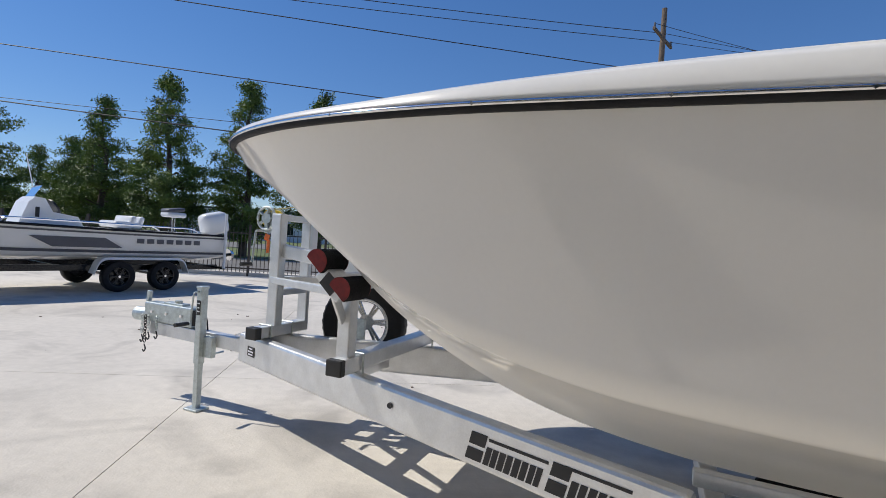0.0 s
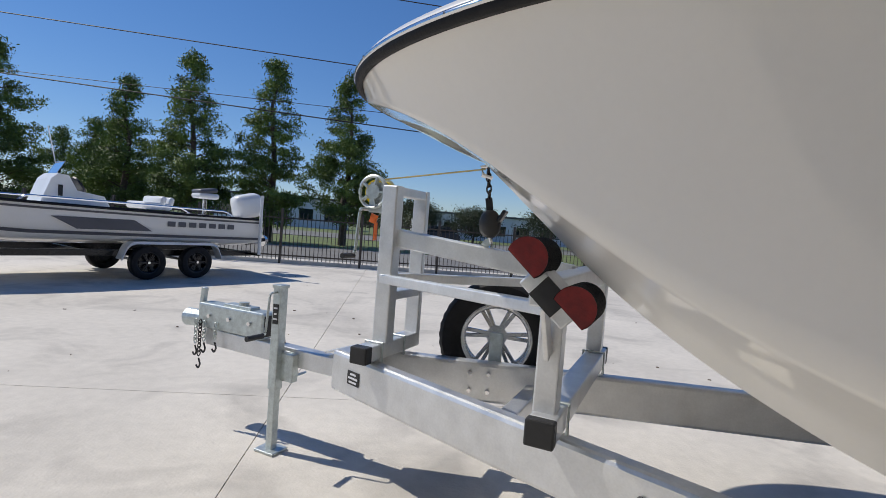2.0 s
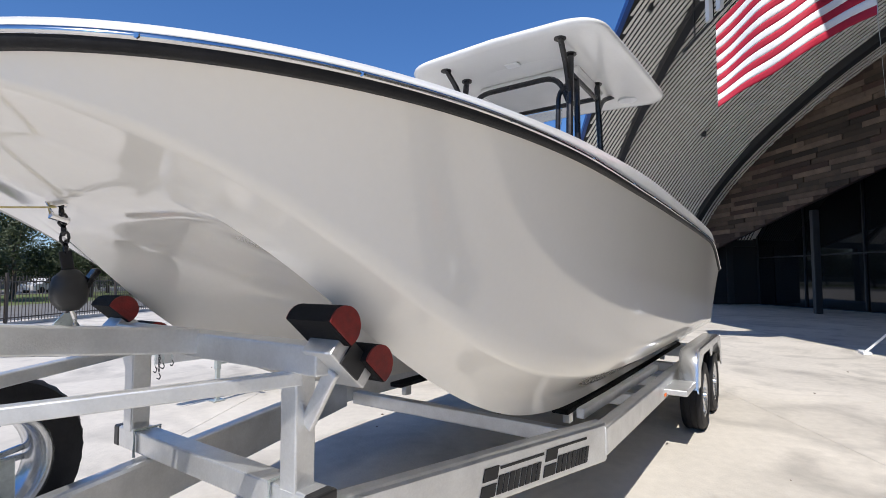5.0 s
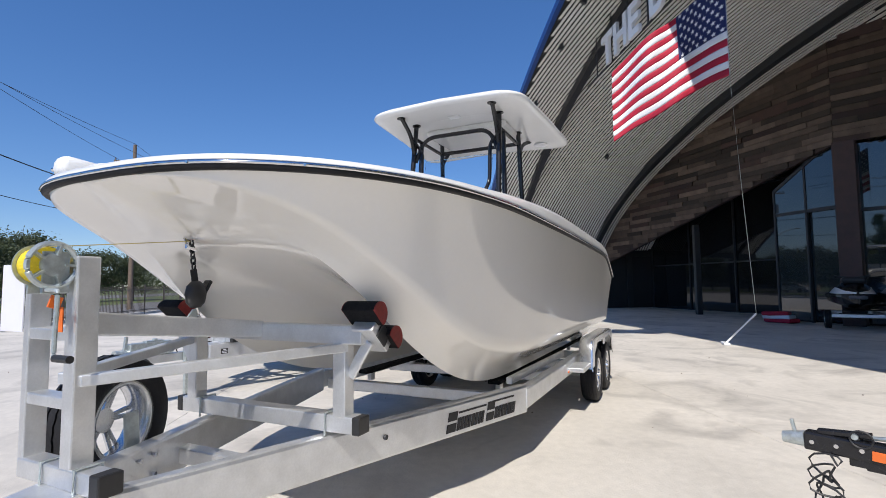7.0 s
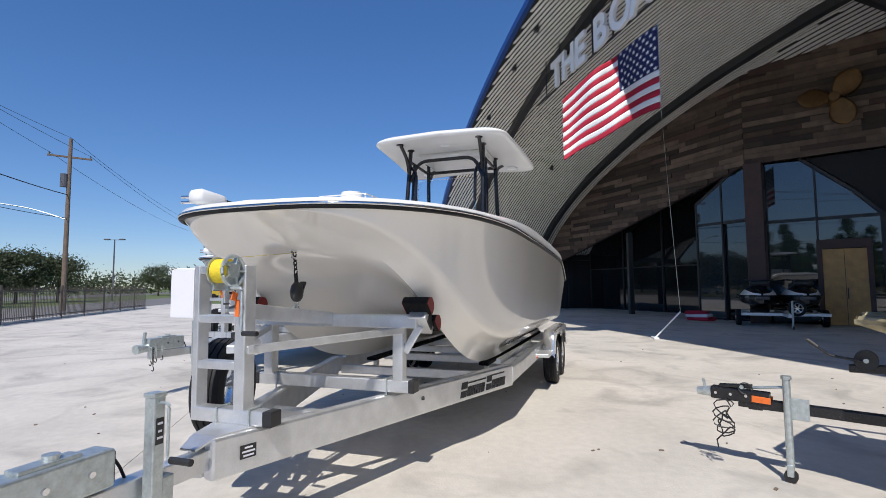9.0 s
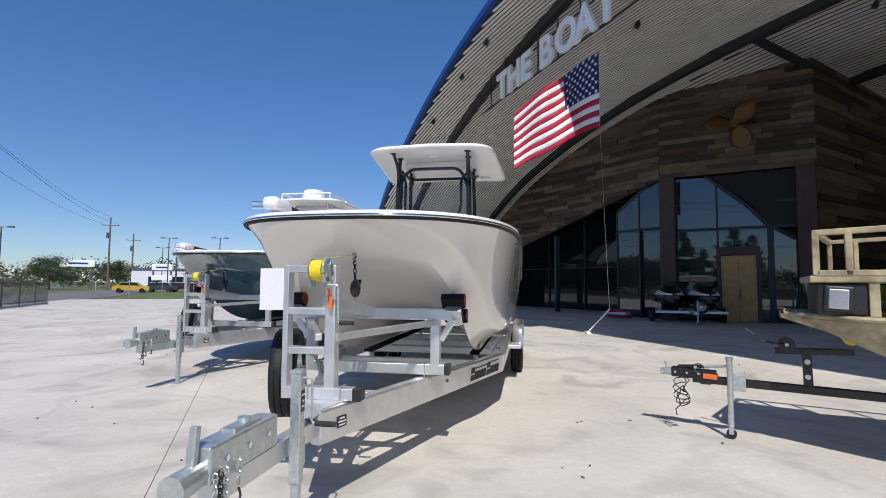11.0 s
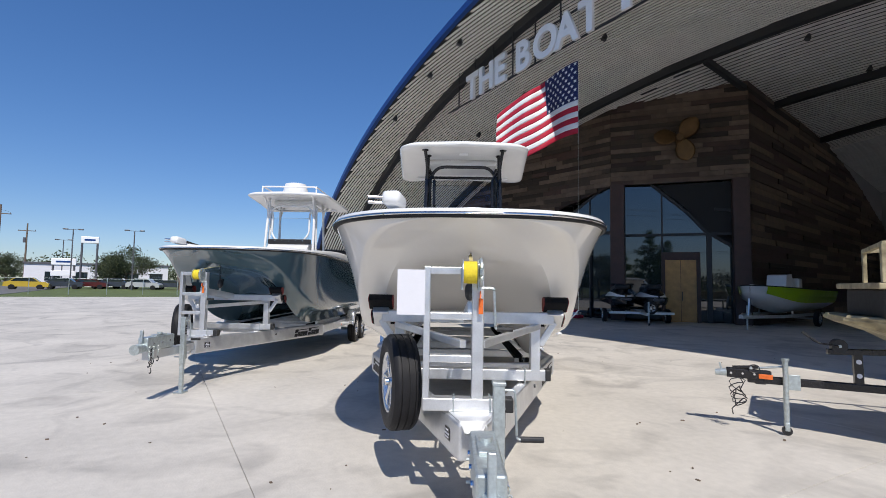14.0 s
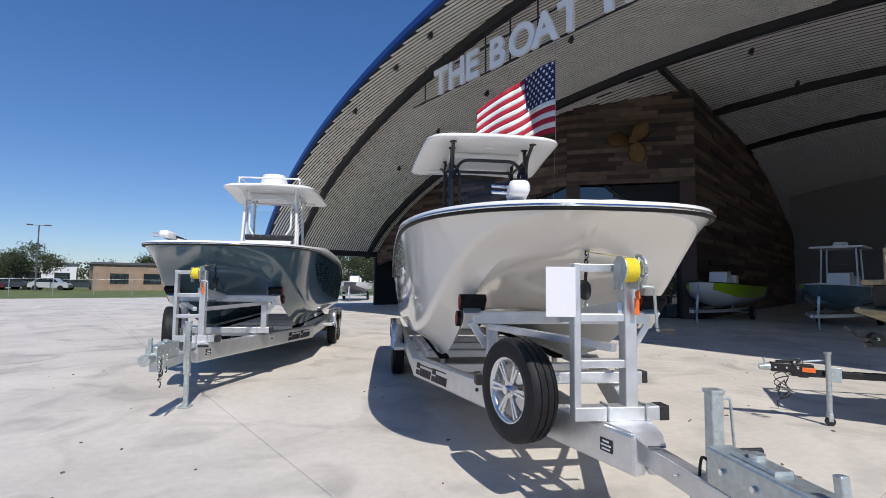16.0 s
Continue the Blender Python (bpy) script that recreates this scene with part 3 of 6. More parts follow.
        part("tag_plate", box((-0.08, 0.157 * s, 0.57), (0.10, 0.004, 0.075), Matrix.Rotation(math.atan2(1.03, 3.17) * s, 3, 'Z')), BLACK_PLASTIC, T, "black data plate with pale bars")
        for dz, wd in ((0.022, 0.05), (0.0, 0.08), (-0.022, 0.065)):
            part("plate_bar", box((-0.08, 0.160 * s, 0.57 + dz), (wd, 0.004, 0.010), Matrix.Rotation(math.atan2(1.03, 3.17) * s, 3, 'Z')), PAPER, T)
        part("frame_bolt", cyl((1.42, 0.625 * s, 0.58), (1.42, 0.655 * s, 0.58), 0.016, None, 10), RIB, T)
    part("tongue_plate", loft([[(u, -w, z - 0.012), (u, w, z - 0.012), (u, w, z), (u, -w, z)] for u, w, z in ((-0.36, 0.052, 0.650), (-0.24, 0.085, 0.690), (0.02, 0.165, 0.694))], True), ALU, T, "tapered aluminium plate over the tongue")
    for u, w in ((3.0, 1.03), (4.2, 1.03), (5.1, 1.03), (6.0, 1.03), (7.2, 1.03)):
        part("cross_member", box((u, 0, 0.50), (0.08, 2 * w, 0.10), None, 0.008), ALU, T)
    part("cross_member", box((0.80, 0, 0.54), (0.09, 0.72, 0.09), None, 0.008), ALU, T)
    part("tail_beam", box((7.5, 0, 0.53), (0.06, 2.3, 0.12), None, 0.008), ALU, T)
    # winch post with ladder
    xb = part("post_crossbar", box((0.015, 0.055, 0.735), (0.095, 0.54, 0.085), None, 0.008), ALU, T)
    part("end_cap", box((0.015, -0.24, 0.735), (0.101, 0.065, 0.091), None, 0.008), BLACK_PLASTIC, xb, "black plastic end cap")
    part("winch_post", box((0.015, -0.034, 1.205), (0.095, 0.078, 0.87), None, 0.008), ALU, T, "aluminium winch post")
    part("ladder_side", box((0.015, 0.305, 1.205), (0.09, 0.042, 0.87), None, 0.006), ALU, T)
    for z in (1.03, 1.31, 1.612):
        part("ladder_rung", box((0.015, 0.145, z), (0.08, 0.28, 0.05), None, 0.006), ALU, T)
    for v in (0.12, -0.12):
        part("u_bolt", tube([(-0.040, v, 0.67), (-0.040, v, 0.785), (0.070, v, 0.785), (0.070, v, 0.67)], 0.007, 6), GALV, T)
    # winch
    w = part("winch", box((-0.09, -0.03, 1.57), (0.10, 0.012, 0.17), None, 0.004), GALV, T, "galvanised hand winch with yellow strap")
    part("winch_side", box((-0.09, 0.075, 1.57), (0.10, 0.012, 0.17), None, 0.004), GALV, w)
    part("strap_roll", cyl((-0.11, -0.02, 1.60), (-0.11, 0.065, 1.60), 0.072, None, 28), YELLOW, w, "yellow webbing rolled on the drum")
    gear = bmesh.new()
    add_tube(gear, [(-0.11 + 0.088 * math.cos(t), -0.046, 1.60 + 0.088 * math.sin(t)) for t in (2 * math.pi * i / 36 for i in range(36))], 0.011, 6, True)
    add_cyl(gear, (-0.11, -0.052, 1.60), (-0.11, -0.040, 1.60), 0.045, None, 24)
    for k in range(5):
        f = 2 * math.pi * k / 5
        add_bar(gear, (-0.11 + 0.04 * math.cos(f), -0.046, 1.60 + 0.04 * math.sin(f)), (-0.11 + 0.085 * math.cos(f), -0.046, 1.60 + 0.085 * math.sin(f)), 0.03, 0.01, 0)
    part("gear", gear, GALV, w, "open spoked gear wheel")
    part("flange", cyl((-0.11, 0.068, 1.60), (-0.11, 0.074, 1.60), 0.085, None, 28), GALV, w)
    part("winch_crank", tube(rounded([(-0.13, -0.05, 1.50), (-0.13, -0.13, 1.50), (-0.14, -0.14, 1.24), (-0.14, -0.20, 1.24)], 0.02), 0.009), GALV, w)
    part("crank_grip", cyl((-0.14, -0.15, 1.24), (-0.14, -0.25, 1.24), 0.015, None, 12), BLACK_PLASTIC, w)
    part("orange_tag", box((-0.095, -0.045, 1.45), (0.045, 0.01, 0.05), Matrix.Rotation(0.3, 3, 'Y'), 0.002), ORANGE, w, "orange warning tag")
    part("orange_tag", box((-0.075, -0.05, 1.38), (0.004, 0.03, 0.10), None), ORANGE, w)
    part("winch_strap", bar((-0.11, 0.02, 1.675), (0.53, 0.0, 1.745), 0.026, 0.004, 0.0), STRAP, T, "faded yellow strap to the bow eye")
    # bow stop frame
    xb = part("bow_crossbar", box((1.08, 0, 0.745), (0.10, 1.36, 0.095), None, 0.008), ALU, T)
    for s in (-1, 1):
        part("end_cap", box((1.08, 0.70 * s, 0.745), (0.106, 0.05, 0.096), None, 0.008), BLACK_PLASTIC, xb, "black plastic end cap")
        part("bow_post", box((1.07, 0.59 * s, 0.99), (0.085, 0.085, 0.42), None, 0.007), ALU, T)
        part("u_bolt", tube([(1.022, 0.50 * s, 0.68), (1.022, 0.50 * s, 0.80), (1.138, 0.50 * s, 0.80), (1.138, 0.50 * s, 0.68)], 0.007, 6), GALV, T)
        part("brace", bar((0.0, 0.06 * s, 1.125), (1.06, 0.62 * s, 1.165), 0.05, 0.05), ALU, T, "thin aluminium brace")
        part("gusset", bar((1.07, 0.76 * s, 1.20), (1.07, 0.635 * s, 1.00), 0.02, 0.06), ALU, T)
        br = part("bunk_arm", box((1.10, 0.76 * s, 1.235), (0.20, 0.14, 0.09), Matrix.Rotation(radians(42), 3, 'Y'), 0.006), ALU, T)
        part("arm_end", box((1.10, 0.832 * s, 1.235), (0.10, 0.012, 0.085), Matrix.Rotation(radians(42), 3, 'Y')), BLACK_PLASTIC, br)
        for cu, cz in ((1.045, 1.375), (1.205, 1.235)):
            tilt = radians(42)
            prof = [(math.cos(t) * 0.069, math.sin(t) * 0.069) for t in (radians(-24 + 228 * i / 16) for i in range(17))]
            D = Matrix.Translation((cu, 0, cz)) @ Matrix.Rotation(tilt, 4, 'Y')
            lo, hi = (0.66 * s, 0.86 * s)
            bk = part("bow_bunk", turned(prism([(x, y - 0.03) for x, y in prof], min(lo, hi), max(lo, hi), 1), D), CARPET, T, "black carpeted half-round bow bunk")
            e0 = hi
            part("end_face", turned(prism([(x * 0.97, y * 0.97 - 0.028) for x, y in prof], e0, e0 + 0.006 * s, 1), D), RED_CAP, bk, "red painted end")
            part("end_face", turned(prism([(x * 0.97, y * 0.97 - 0.028) for x, y in prof], lo - 0.006 * s, lo, 1), D), RED_CAP, bk, "red painted end")
    part("center_arm", bar((0.0, 0, 1.36), (1.02, 0, 1.25), 0.075, 0.10, 0.008), ALU, T, "aluminium arm from post to bow stop")
    part("bow_beam", box((1.06, 0, 1.235), (0.10, 1.50, 0.10), None, 0.008), ALU, T)
    tb = part("tie_down", loft([[Vector((0.58 + math.cos(f) * rx, math.sin(f) * ry, z)) for f in (2 * math.pi * i / 16 for i in range(16))] for z, rx, ry in
                                ((1.395, 0.004, 0.004), (1.40, 0.030, 0.022), (1.425, 0.052, 0.036), (1.47, 0.060, 0.042), (1.51, 0.050, 0.036), (1.535, 0.026, 0.020), (1.54, 0.004, 0.004))], True), BLACK_PLASTIC, T, "black ratchet tie-down on a chain", True)
    part("ratchet_handle", bar((0.60, 0.0, 1.44), (0.66, 0.0, 1.54), 0.05, 0.02), BLACK_PAINT, tb)
    part("webbing", bar((0.575, 0, 1.53), (0.562, 0, 1.60), 0.036, 0.012, 0.003), BLACK_RUB, tb)
    for k in range(5):
        z, ring = 1.735 - 0.030 * k, [2 * math.pi * i / 10 for i in range(10)]
        c = Vector((0.548 + 0.004 * k, 0, z))
        part("chain_link", tube([c + (Vector((0.012 * math.cos(f), 0, 0.022 * math.sin(f))) if k % 2 else Vector((0, 0.012 * math.cos(f), 0.022 * math.sin(f)))) for f in ring], 0.005, 6, True), BLACK_PAINT, tb)
    part("hook", tube(rounded([(0.585, 0, 1.40), (0.60, 0, 1.36), (0.585, 0, 1.33), (0.56, 0, 1.335), (0.555, 0, 1.36)], 0.02), 0.009, 8), CHROME, tb)
    part("strap_eye", prism([(0.50, 1.31), (0.64, 1.30), (0.585, 1.39), (0.565, 1.39)], -0.006, 0.006, 1), GALV, tb)
    # white sheet hung on the ladder
    part("white_card", box((-0.035, 0.412, 1.465), (0.006, 0.185, 0.30), None, 0.001), PAPER, T, "blank white sheet tied to the ladder")
    # spare wheel on the starboard frame beam
    ang = math.atan2(1.03, 3.17)
    n = Vector((-math.sin(ang), math.cos(ang), 0))
    sc = Vector((0.49, 0.535, 0.78))
    sw = make_wheel(T, sc, 0.355, 0.20, n, 1, "spare_wheel")
    part("spare_bracket", bar(sc - n * 0.14 - Vector((0, 0, 0.28)), sc - n * 0.12 + Vector((0, 0, 0.05)), 0.08, 0.02), GALV, T)
    for dx in (-0.05, 0.05):
        for dz in (-0.05, 0.05):
            q = Vector((0.50 + dx, 0.245 + dx * 0.325, 0.57 + dz))
            part("bracket_bolt", cyl(q, q - n * 0.02, 0.012, None, 8), CHROME, T)
    # painted lettering on the port beam
    for s in (-1, 1):
        uu = Vector((3.17, 1.03 * s, 0)).normalized() * (1 if s < 0 else -1)
        u0 = 1.95 if s < 0 else 2.80
        base = Vector((u0, (0.045 + 0.325 * (u0 + 0.27)) * s, 0.478))
        nn = Vector((uu.y, -uu.x, 0))
        R = Matrix((uu, -nn, Vector((0, 0, 1)))).transposed().to_4x4()
        L = Matrix.Translation(base + nn * 0.046) @ R
        letter_shapes(T, L, (0.135, 0.085, 0.085, 0.085, 0.085, 0, 0.135, 0.085, 0.085, 0.085, 0.085), (0.105, 0.075, 0.08, 0.08, 0.07, 0.025, 0.10, 0.08, 0.08, 0.045, 0.065), DARK_TXT)
        part("stripe", turned(box((0.29, 0, 0.120), (0.31, 0.004, 0.013)), L), DARK_TXT, T)
        part("stripe", turned(box((0.66, 0, 0.130), (0.28, 0.004, 0.013)), L), DARK_TXT, T)
    return T


def make_boat(name, M, hull_mat, pipe_mat, label, blue):
    """Wide-bowed catamaran with a centre console under a hard top."""
    B = thing(name, M, label, "boat", "centre-console boats on trailers")
    us = hull_stations()
    rows = []
    for u in us:
        h = hull_section(u)
        rows.append([Vector((p.x, -p.y, p.z)) for p in reversed(h)] + h[1:])
    bm = loft(rows)
    tr = rows[-1]
    bm.faces.new([bm.verts.new(p) for p in tr])
    for e in bm.edges:
        e.smooth = not all(v.co.x > 0.72 and on_ridge(v.co) for v in e.verts)
    hull = part("hull", bm, hull_mat, B, "glossy gelcoat hull with twin sponsons", True)
    line = dense(outline(us, 0.0, 0.0))
    part("rub_rail", swept(line, [(-0.01, -0.022), (0.012, -0.022), (0.021, -0.014), (0.023, 0.0), (0.021, 0.018), (-0.01, 0.018)]), BLACK_RUB, B, "black rubber rub rail", True)
    part("rail_insert", swept(line, [(0.012, -0.002), (0.027, 0.0), (0.030, 0.007), (0.027, 0.016), (0.012, 0.018)]), CHROME, B, "polished steel rail insert", True)
    part("gunwale", swept(line, cap_profile), WHITE_GEL, B, "white gunwale cap", True)
    for q in line[4::9]:
        out = Vector((0, 1 if q.y > 0 else -1, 0)) if q.x > 1.4 else (q - Vector((2.2, 0, q.z))).normalized()
        part("rail_screw", cyl(q + out * 0.026 + Vector((0, 0, 0.007)), q + out * 0.034 + Vector((0, 0, 0.007)), 0.007, None, 6), CHROME, B)
    inner = []
    for u in us:
        b = max(half_beam(u) - 0.05 - 0.30 * max(0.0, min(1.0, (u - 2.1) / 0.12)), 0.001)
        z = smooth_table(SHEER, u) + smooth_table(CAP_H, min(u, 2.2)) - 0.018 - min(0.5, max(0.0, u - 2.2))
        inner.append([Vector((u, b * k, z + 0.014 * (1 - k * k))) for k in (-1, -0.6, -0.2, 0.2, 0.6, 1)])
    part("deck", loft(inner), WHITE_GEL, B, "white foredeck", True)
    part("bow_eye", tube([(0.57, 0.0, 1.70), (0.52, 0.0, 1.715), (0.51, 0.0, 1.755), (0.56, 0, 1.76)], 0.012, 8), CHROME, B)
    # console and windscreen
    part("console", prism([(3.68, 1.5), (3.75, 2.30), (3.88, 2.38), (4.4, 2.42), (4.7, 2.2), (4.75, 1.5)], -0.46, 0.46, 1), WHITE_GEL, B, "white centre console")
    part("windscreen", bar((3.92, 0, 2.40), (4.05, 0, 3.0), 0.86, 0.012), CLEAR, B, "clear acrylic windscreen")
    part("screen_trim", box((3.88, 0, 2.43), (0.10, 0.98, 0.11), None, 0.015), BLACK_PLASTIC, B)
    for k in range(5):
        part("screen_bolt", cyl((3.835, -0.32 + 0.16 * k, 2.45), (3.82, -0.32 + 0.16 * k, 2.45), 0.013, None, 8), CHROME, B)
    # hard top
    prof = []
    F, A, W = 3.50, 5.44, 1.06
    def top_outline(shrink, n=9):
        c = [Vector((F + shrink, -W * 0.86 + shrink, 0)), Vector((F + shrink, W * 0.86 - shrink, 0)), Vector((A - shrink, W - shrink, 0)), Vector((A - shrink, -W + shrink, 0))]
        out = []
        for i in range(4):
            a, b, d = c[i - 1], c[i], c[(i + 1) % 4]
            out += rounded([a.lerp(b, 0.5), b, b.lerp(d, 0.5)], 0.26, n)[1:]
        return out
    rows = []
    for sh, z in ((0.5, -0.03), (0.07, -0.03), (0.02, -0.022), (0.0, 0.0), (0.006, 0.025), (0.05, 0.05), (0.5, 0.075)):
        rows.append([Vector((p.x, p.y, 3.50 + z - 0.055 * max(p.x - 3.9, 0) - 0.02 * ((p.x - 4.3) / 1.0) ** 2 - 0.05 * (p.y ** 2))) for p in top_outline(sh)])
    bm = loft(rows, True)
    bm.verts.ensure_lookup_table()
    for r in (rows[0], rows[-1]):
        bm.faces.new([bm.verts.new(p) for p in r])
    top = part("hard_top", bm, WHITE_GEL, B, "white moulded hard top", True)
    part("overhead_box", box((4.6, 0, 3.40), (0.75, 1.05, 0.09), None, 0.04), WHITE_GEL, top)
    part("top_light", box((3.95, 0.0, 3.452), (0.09, 0.13, 0.014), None, 0.004), WHITE_PLASTIC, top, "small white lamp under the top")
    for v in (-0.70, 0.70):
        part("speaker", cyl((5.2, v, 3.345), (5.2, v, 3.375), 0.09, None, 24), WHITE_PLASTIC, top)
    for s in (-1, 1):
        part("pipe_leg", tube(rounded([(3.82, 0.56 * s, 2.0), (3.88, 0.55 * s, 2.55), (4.0, 0.53 * s, 3.45)], 0.2), 0.029, 10), pipe_mat, B)
        part("pipe_leg", tube([(4.05, 0.56 * s, 2.0), (4.10, 0.545 * s, 2.7), (4.14, 0.53 * s, 3.26)], 0.026, 10), pipe_mat, B)
        part("pipe_leg", tube([(4.80, 0.56 * s, 2.0), (4.72, 0.53 * s, 3.42)], 0.028, 10), pipe_mat, B)
        part("pipe_brace", tube(rounded([(3.95, 0.535 * s, 3.06), (3.88, 0.535 * s, 3.28), (3.68, 0.56 * s, 3.455)], 0.14), 0.024, 10), pipe_mat, B)
        part("pipe_brace", tube(rounded([(4.74, 0.53 * s, 3.12), (4.90, 0.53 * s, 3.30), (5.15, 0.58 * s, 3.40)], 0.14), 0.024, 10), pipe_mat, B)
        part("side_pipe", tube([(4.0, 0.53 * s, 3.27), (4.72, 0.53 * s, 3.25)], 0.022, 10), pipe_mat, B)
        part("screen_pipe", tube(rounded([(3.99, 0.53 * s, 3.20), (3.96, 0.43 * s, 3.10), (3.92, 0.43 * s, 2.62), (3.88, 0.32 * s, 2.46)], 0.12), 0.021, 10), pipe_mat, B)
        for u, v, z in ((3.68, 0.56, 3.455), (4.0, 0.53, 3.45), (4.72, 0.53, 3.415), (5.15, 0.58, 3.39)):
            part("mount_plate", cyl((u, v * s, z - 0.02), (u, v * s, z + 0.015), 0.05, None, 16), pipe_mat, top)
    part("arch_pipe", tube(rounded([(3.97, -0.53, 2.98), (4.0, -0.41, 3.27), (4.0, 0.41, 3.27), (3.97, 0.53, 2.98)], 0.22), 0.024, 10), pipe_mat, B)
    part("cross_pipe", tube([(4.72, -0.53, 3.26), (4.72, 0.53, 3.26)], 0.024, 10), pipe_mat, B)
    # bow fittings
    hatch = part("bow_hatch", box((1.45, 0, 2.075), (0.55, 0.75, 0.05), None, 0.02), WHITE_GEL, B)
    part("cleat", box((0.62, 0.45, 2.055), (0.16, 0.03, 0.03), None, 0.01), CHROME, B)
    tm = part("trolling_motor_head", box((0.32, 0.58, 2.135), (0.24, 0.14, 0.105), Matrix.Rotation(-0.15, 3, 'Z') @ Matrix.Rotation(0.12, 3, 'Y'), 0.035), WHITE_PLASTIC, B, "white trolling motor head at the bow", True)
    for z in (2.155, 2.115):
        part("motor_arm", tube([(0.30, 0.63, z), (0.27, 0.77, z)], 0.011), CHROME, tm)
    part("motor_shaft", bar((0.42, 0.56, 2.135), (0.78, 0.50, 2.085), 0.05, 0.04), BLACK_PLASTIC, tm, "black motor shaft")
    part("motor_mount", box((0.62, 0.53, 2.075), (0.30, 0.12, 0.05), None, 0.015), WHITE_PLASTIC, tm)
    # outboard
    ob = part("outboard_cowl", box((7.95, 0, 1.75), (0.55, 0.42, 0.62), None, 0.12), WHITE_GEL if blue else BLACK_PLASTIC, B, "outboard engine cowl", True)
    part("midsection", box((7.92, 0, 1.15), (0.28, 0.20, 0.7), None, 0.05), WHITE_GEL if blue else BLACK_PLASTIC, ob)
    part("gearcase", cyl((7.75, 0, 0.78), (8.25, 0, 0.78), 0.07, 0.04, 14), WHITE_GEL if blue else BLACK_PLASTIC, ob)
    if blue:
        part("radar_dome", cyl((4.2, 0, 3.60), (4.2, 0, 3.82), 0.30, 0.24, 32), WHITE_PLASTIC, B, "white radar dome")
        part("roof_rail", tube(rounded([(3.75, -0.62, 3.55), (3.75, -0.62, 3.68), (3.75, 0.62, 3.68), (3.75, 0.62, 3.55)], 0.08), 0.018), WHITE_GEL, B)
        part("roof_rail", tube(rounded([(3.75, -0.62, 3.68), (5.0, -0.62, 3.66), (5.0, 0.62, 3.66), (3.75, 0.62, 3.68)], 0.08), 0.018), WHITE_GEL, B)
    return B


trailer = make_trailer("boat_trailer", BOAT, "bare aluminium tandem trailer with spare wheel under a cream boat")
boat = make_boat("center_console_boat", BOAT, HULL_CREAM, BLACK_PAINT, "cream catamaran boat with white hard top on black pipes", False)
BOAT_B = pose(4.02, 5.85, 0, 0, 0, -23.5)
trailer_b = copy_thing(trailer, BOAT_B)
for o in [c for c in trailer_b.children if c.name.startswith("white_card")]:
    bpy.data.objects.remove(o)
tagged(trailer_b, "bare aluminium tandem trailer with spare wheel under a slate-blue boat")
boat_b = make_boat("center_console_boat", BOAT_B, HULL_BLUE, WHITE_GEL, "slate-blue catamaran boat with hard top on white pipes", True)


# ---- building front: wood prow, glazing, door ----
UNIT = bpy.data.meshes.new("board")
_b = box((0, 0, 0), (1, 1, 1))
_b.to_mesh(UNIT)
_b.free()
UNIT_RED = UNIT.copy()
UNIT.materials.append(WOOD)
UNIT_RED.materials.append(WOOD_RED)
rng = random.Random(7)


def plane_axes(p, q):
    """Origin and axes of an upright plane from p to q: x along it, y out of it, z up."""
    p, q = Vector((*p, 0)), Vector((*q, 0))
    x = (q - p).normalized()
    y = Vector((x.y, -x.x, 0))
    m = Matrix((x, y, Vector((0, 0, 1)))).transposed().to_4x4()
    m.translation = p
    return m, (q - p).length


def wood_wall(name, p, q, low, high, label, step=0.215, longer=1.0):
    """A wall of boards of random length between two height lines."""
    M, L = plane_axes(p, q)
    n = 24
    out = [(L * i / n, low(L * i / n)) for i in range(n + 1)] + [(L * i / n, high(L * i / n)) for i in range(n, -1, -1)]
    w = tagged(link(name, turned(prism(out, -0.22, -0.03, 1), M), WOOD_RED), label, "wall", kind="structure")
    z = 0.0
    while z < 11:
        xs = [L * i / 60 for i in range(61) if low(L * i / 60) <= z + 0.06 and high(L * i / 60) >= z + 0.15]
        if xs:
            a, b = min(xs), max(xs)
            x = a - rng.uniform(0, 0.8)
            while x < b:
                e = x + rng.uniform(0.9, 2.6) * longer
                x0, x1 = max(x, a), min(e, b)
                if x1 - x0 > 0.1:
                    d = rng.choice((0.02, 0.03, 0.05, 0.07))
                    o = new("board", UNIT_RED if rng.random() < 0.22 else UNIT)
                    o.parent = w
                    o.matrix_world = M @ Matrix.Translation(((x0 + x1) / 2, d / 2 - 0.03, z + step / 2)) @ Matrix.Diagonal((x1 - x0 - 0.008, d, step - 0.012, 1))
                x = e
        z += step
    return w


def deck_height(M):
    def f(x):
        p = M @ Vector((x, 0, 0))
        a = p.x * E1.x + p.y * E1.y
        return vault_z(a) + 0.02
    return f


PC, PL, PR = (14.1, -10.7), (27.2, -6.4), (10.1, -14.7)
ML, LL = plane_axes(PL, PC)
top_l = deck_height(ML)
wood_wall("wall_wood_left", PL, PC, lambda x: 2.6 + (6.25 - 2.6) * x / LL, lambda x: max(top_l(x), 2.7 + (6.25 - 2.6) * x / LL), "weathered mixed-tone wood board cladding under the canopy")
MM, LM = plane_axes(PC, PR)
top_m = deck_height(MM)
wood_wall("wall_wood_middle", PC, PR, lambda x: 6.25, top_m, "weathered wood board wall with a bronze propeller")
PB = (20.6, -47.7)
MR, LR = plane_axes(PR, PB)
ARC = [(0, 10.8), (7, 10.8), (13, 10.2), (18.5, 9.4), (22, 8.6), (30, 6.5), (33, 5.0), (34.6, 3.0)]
wood_wall("wall_wood_right", PR, PB, lambda x: 0.0, lambda x: max(lerp_table(ARC, x), 0.05), "weathered wood board wall ending in a curve", 0.27, 2.4)
PE = (22.0, -52.0)
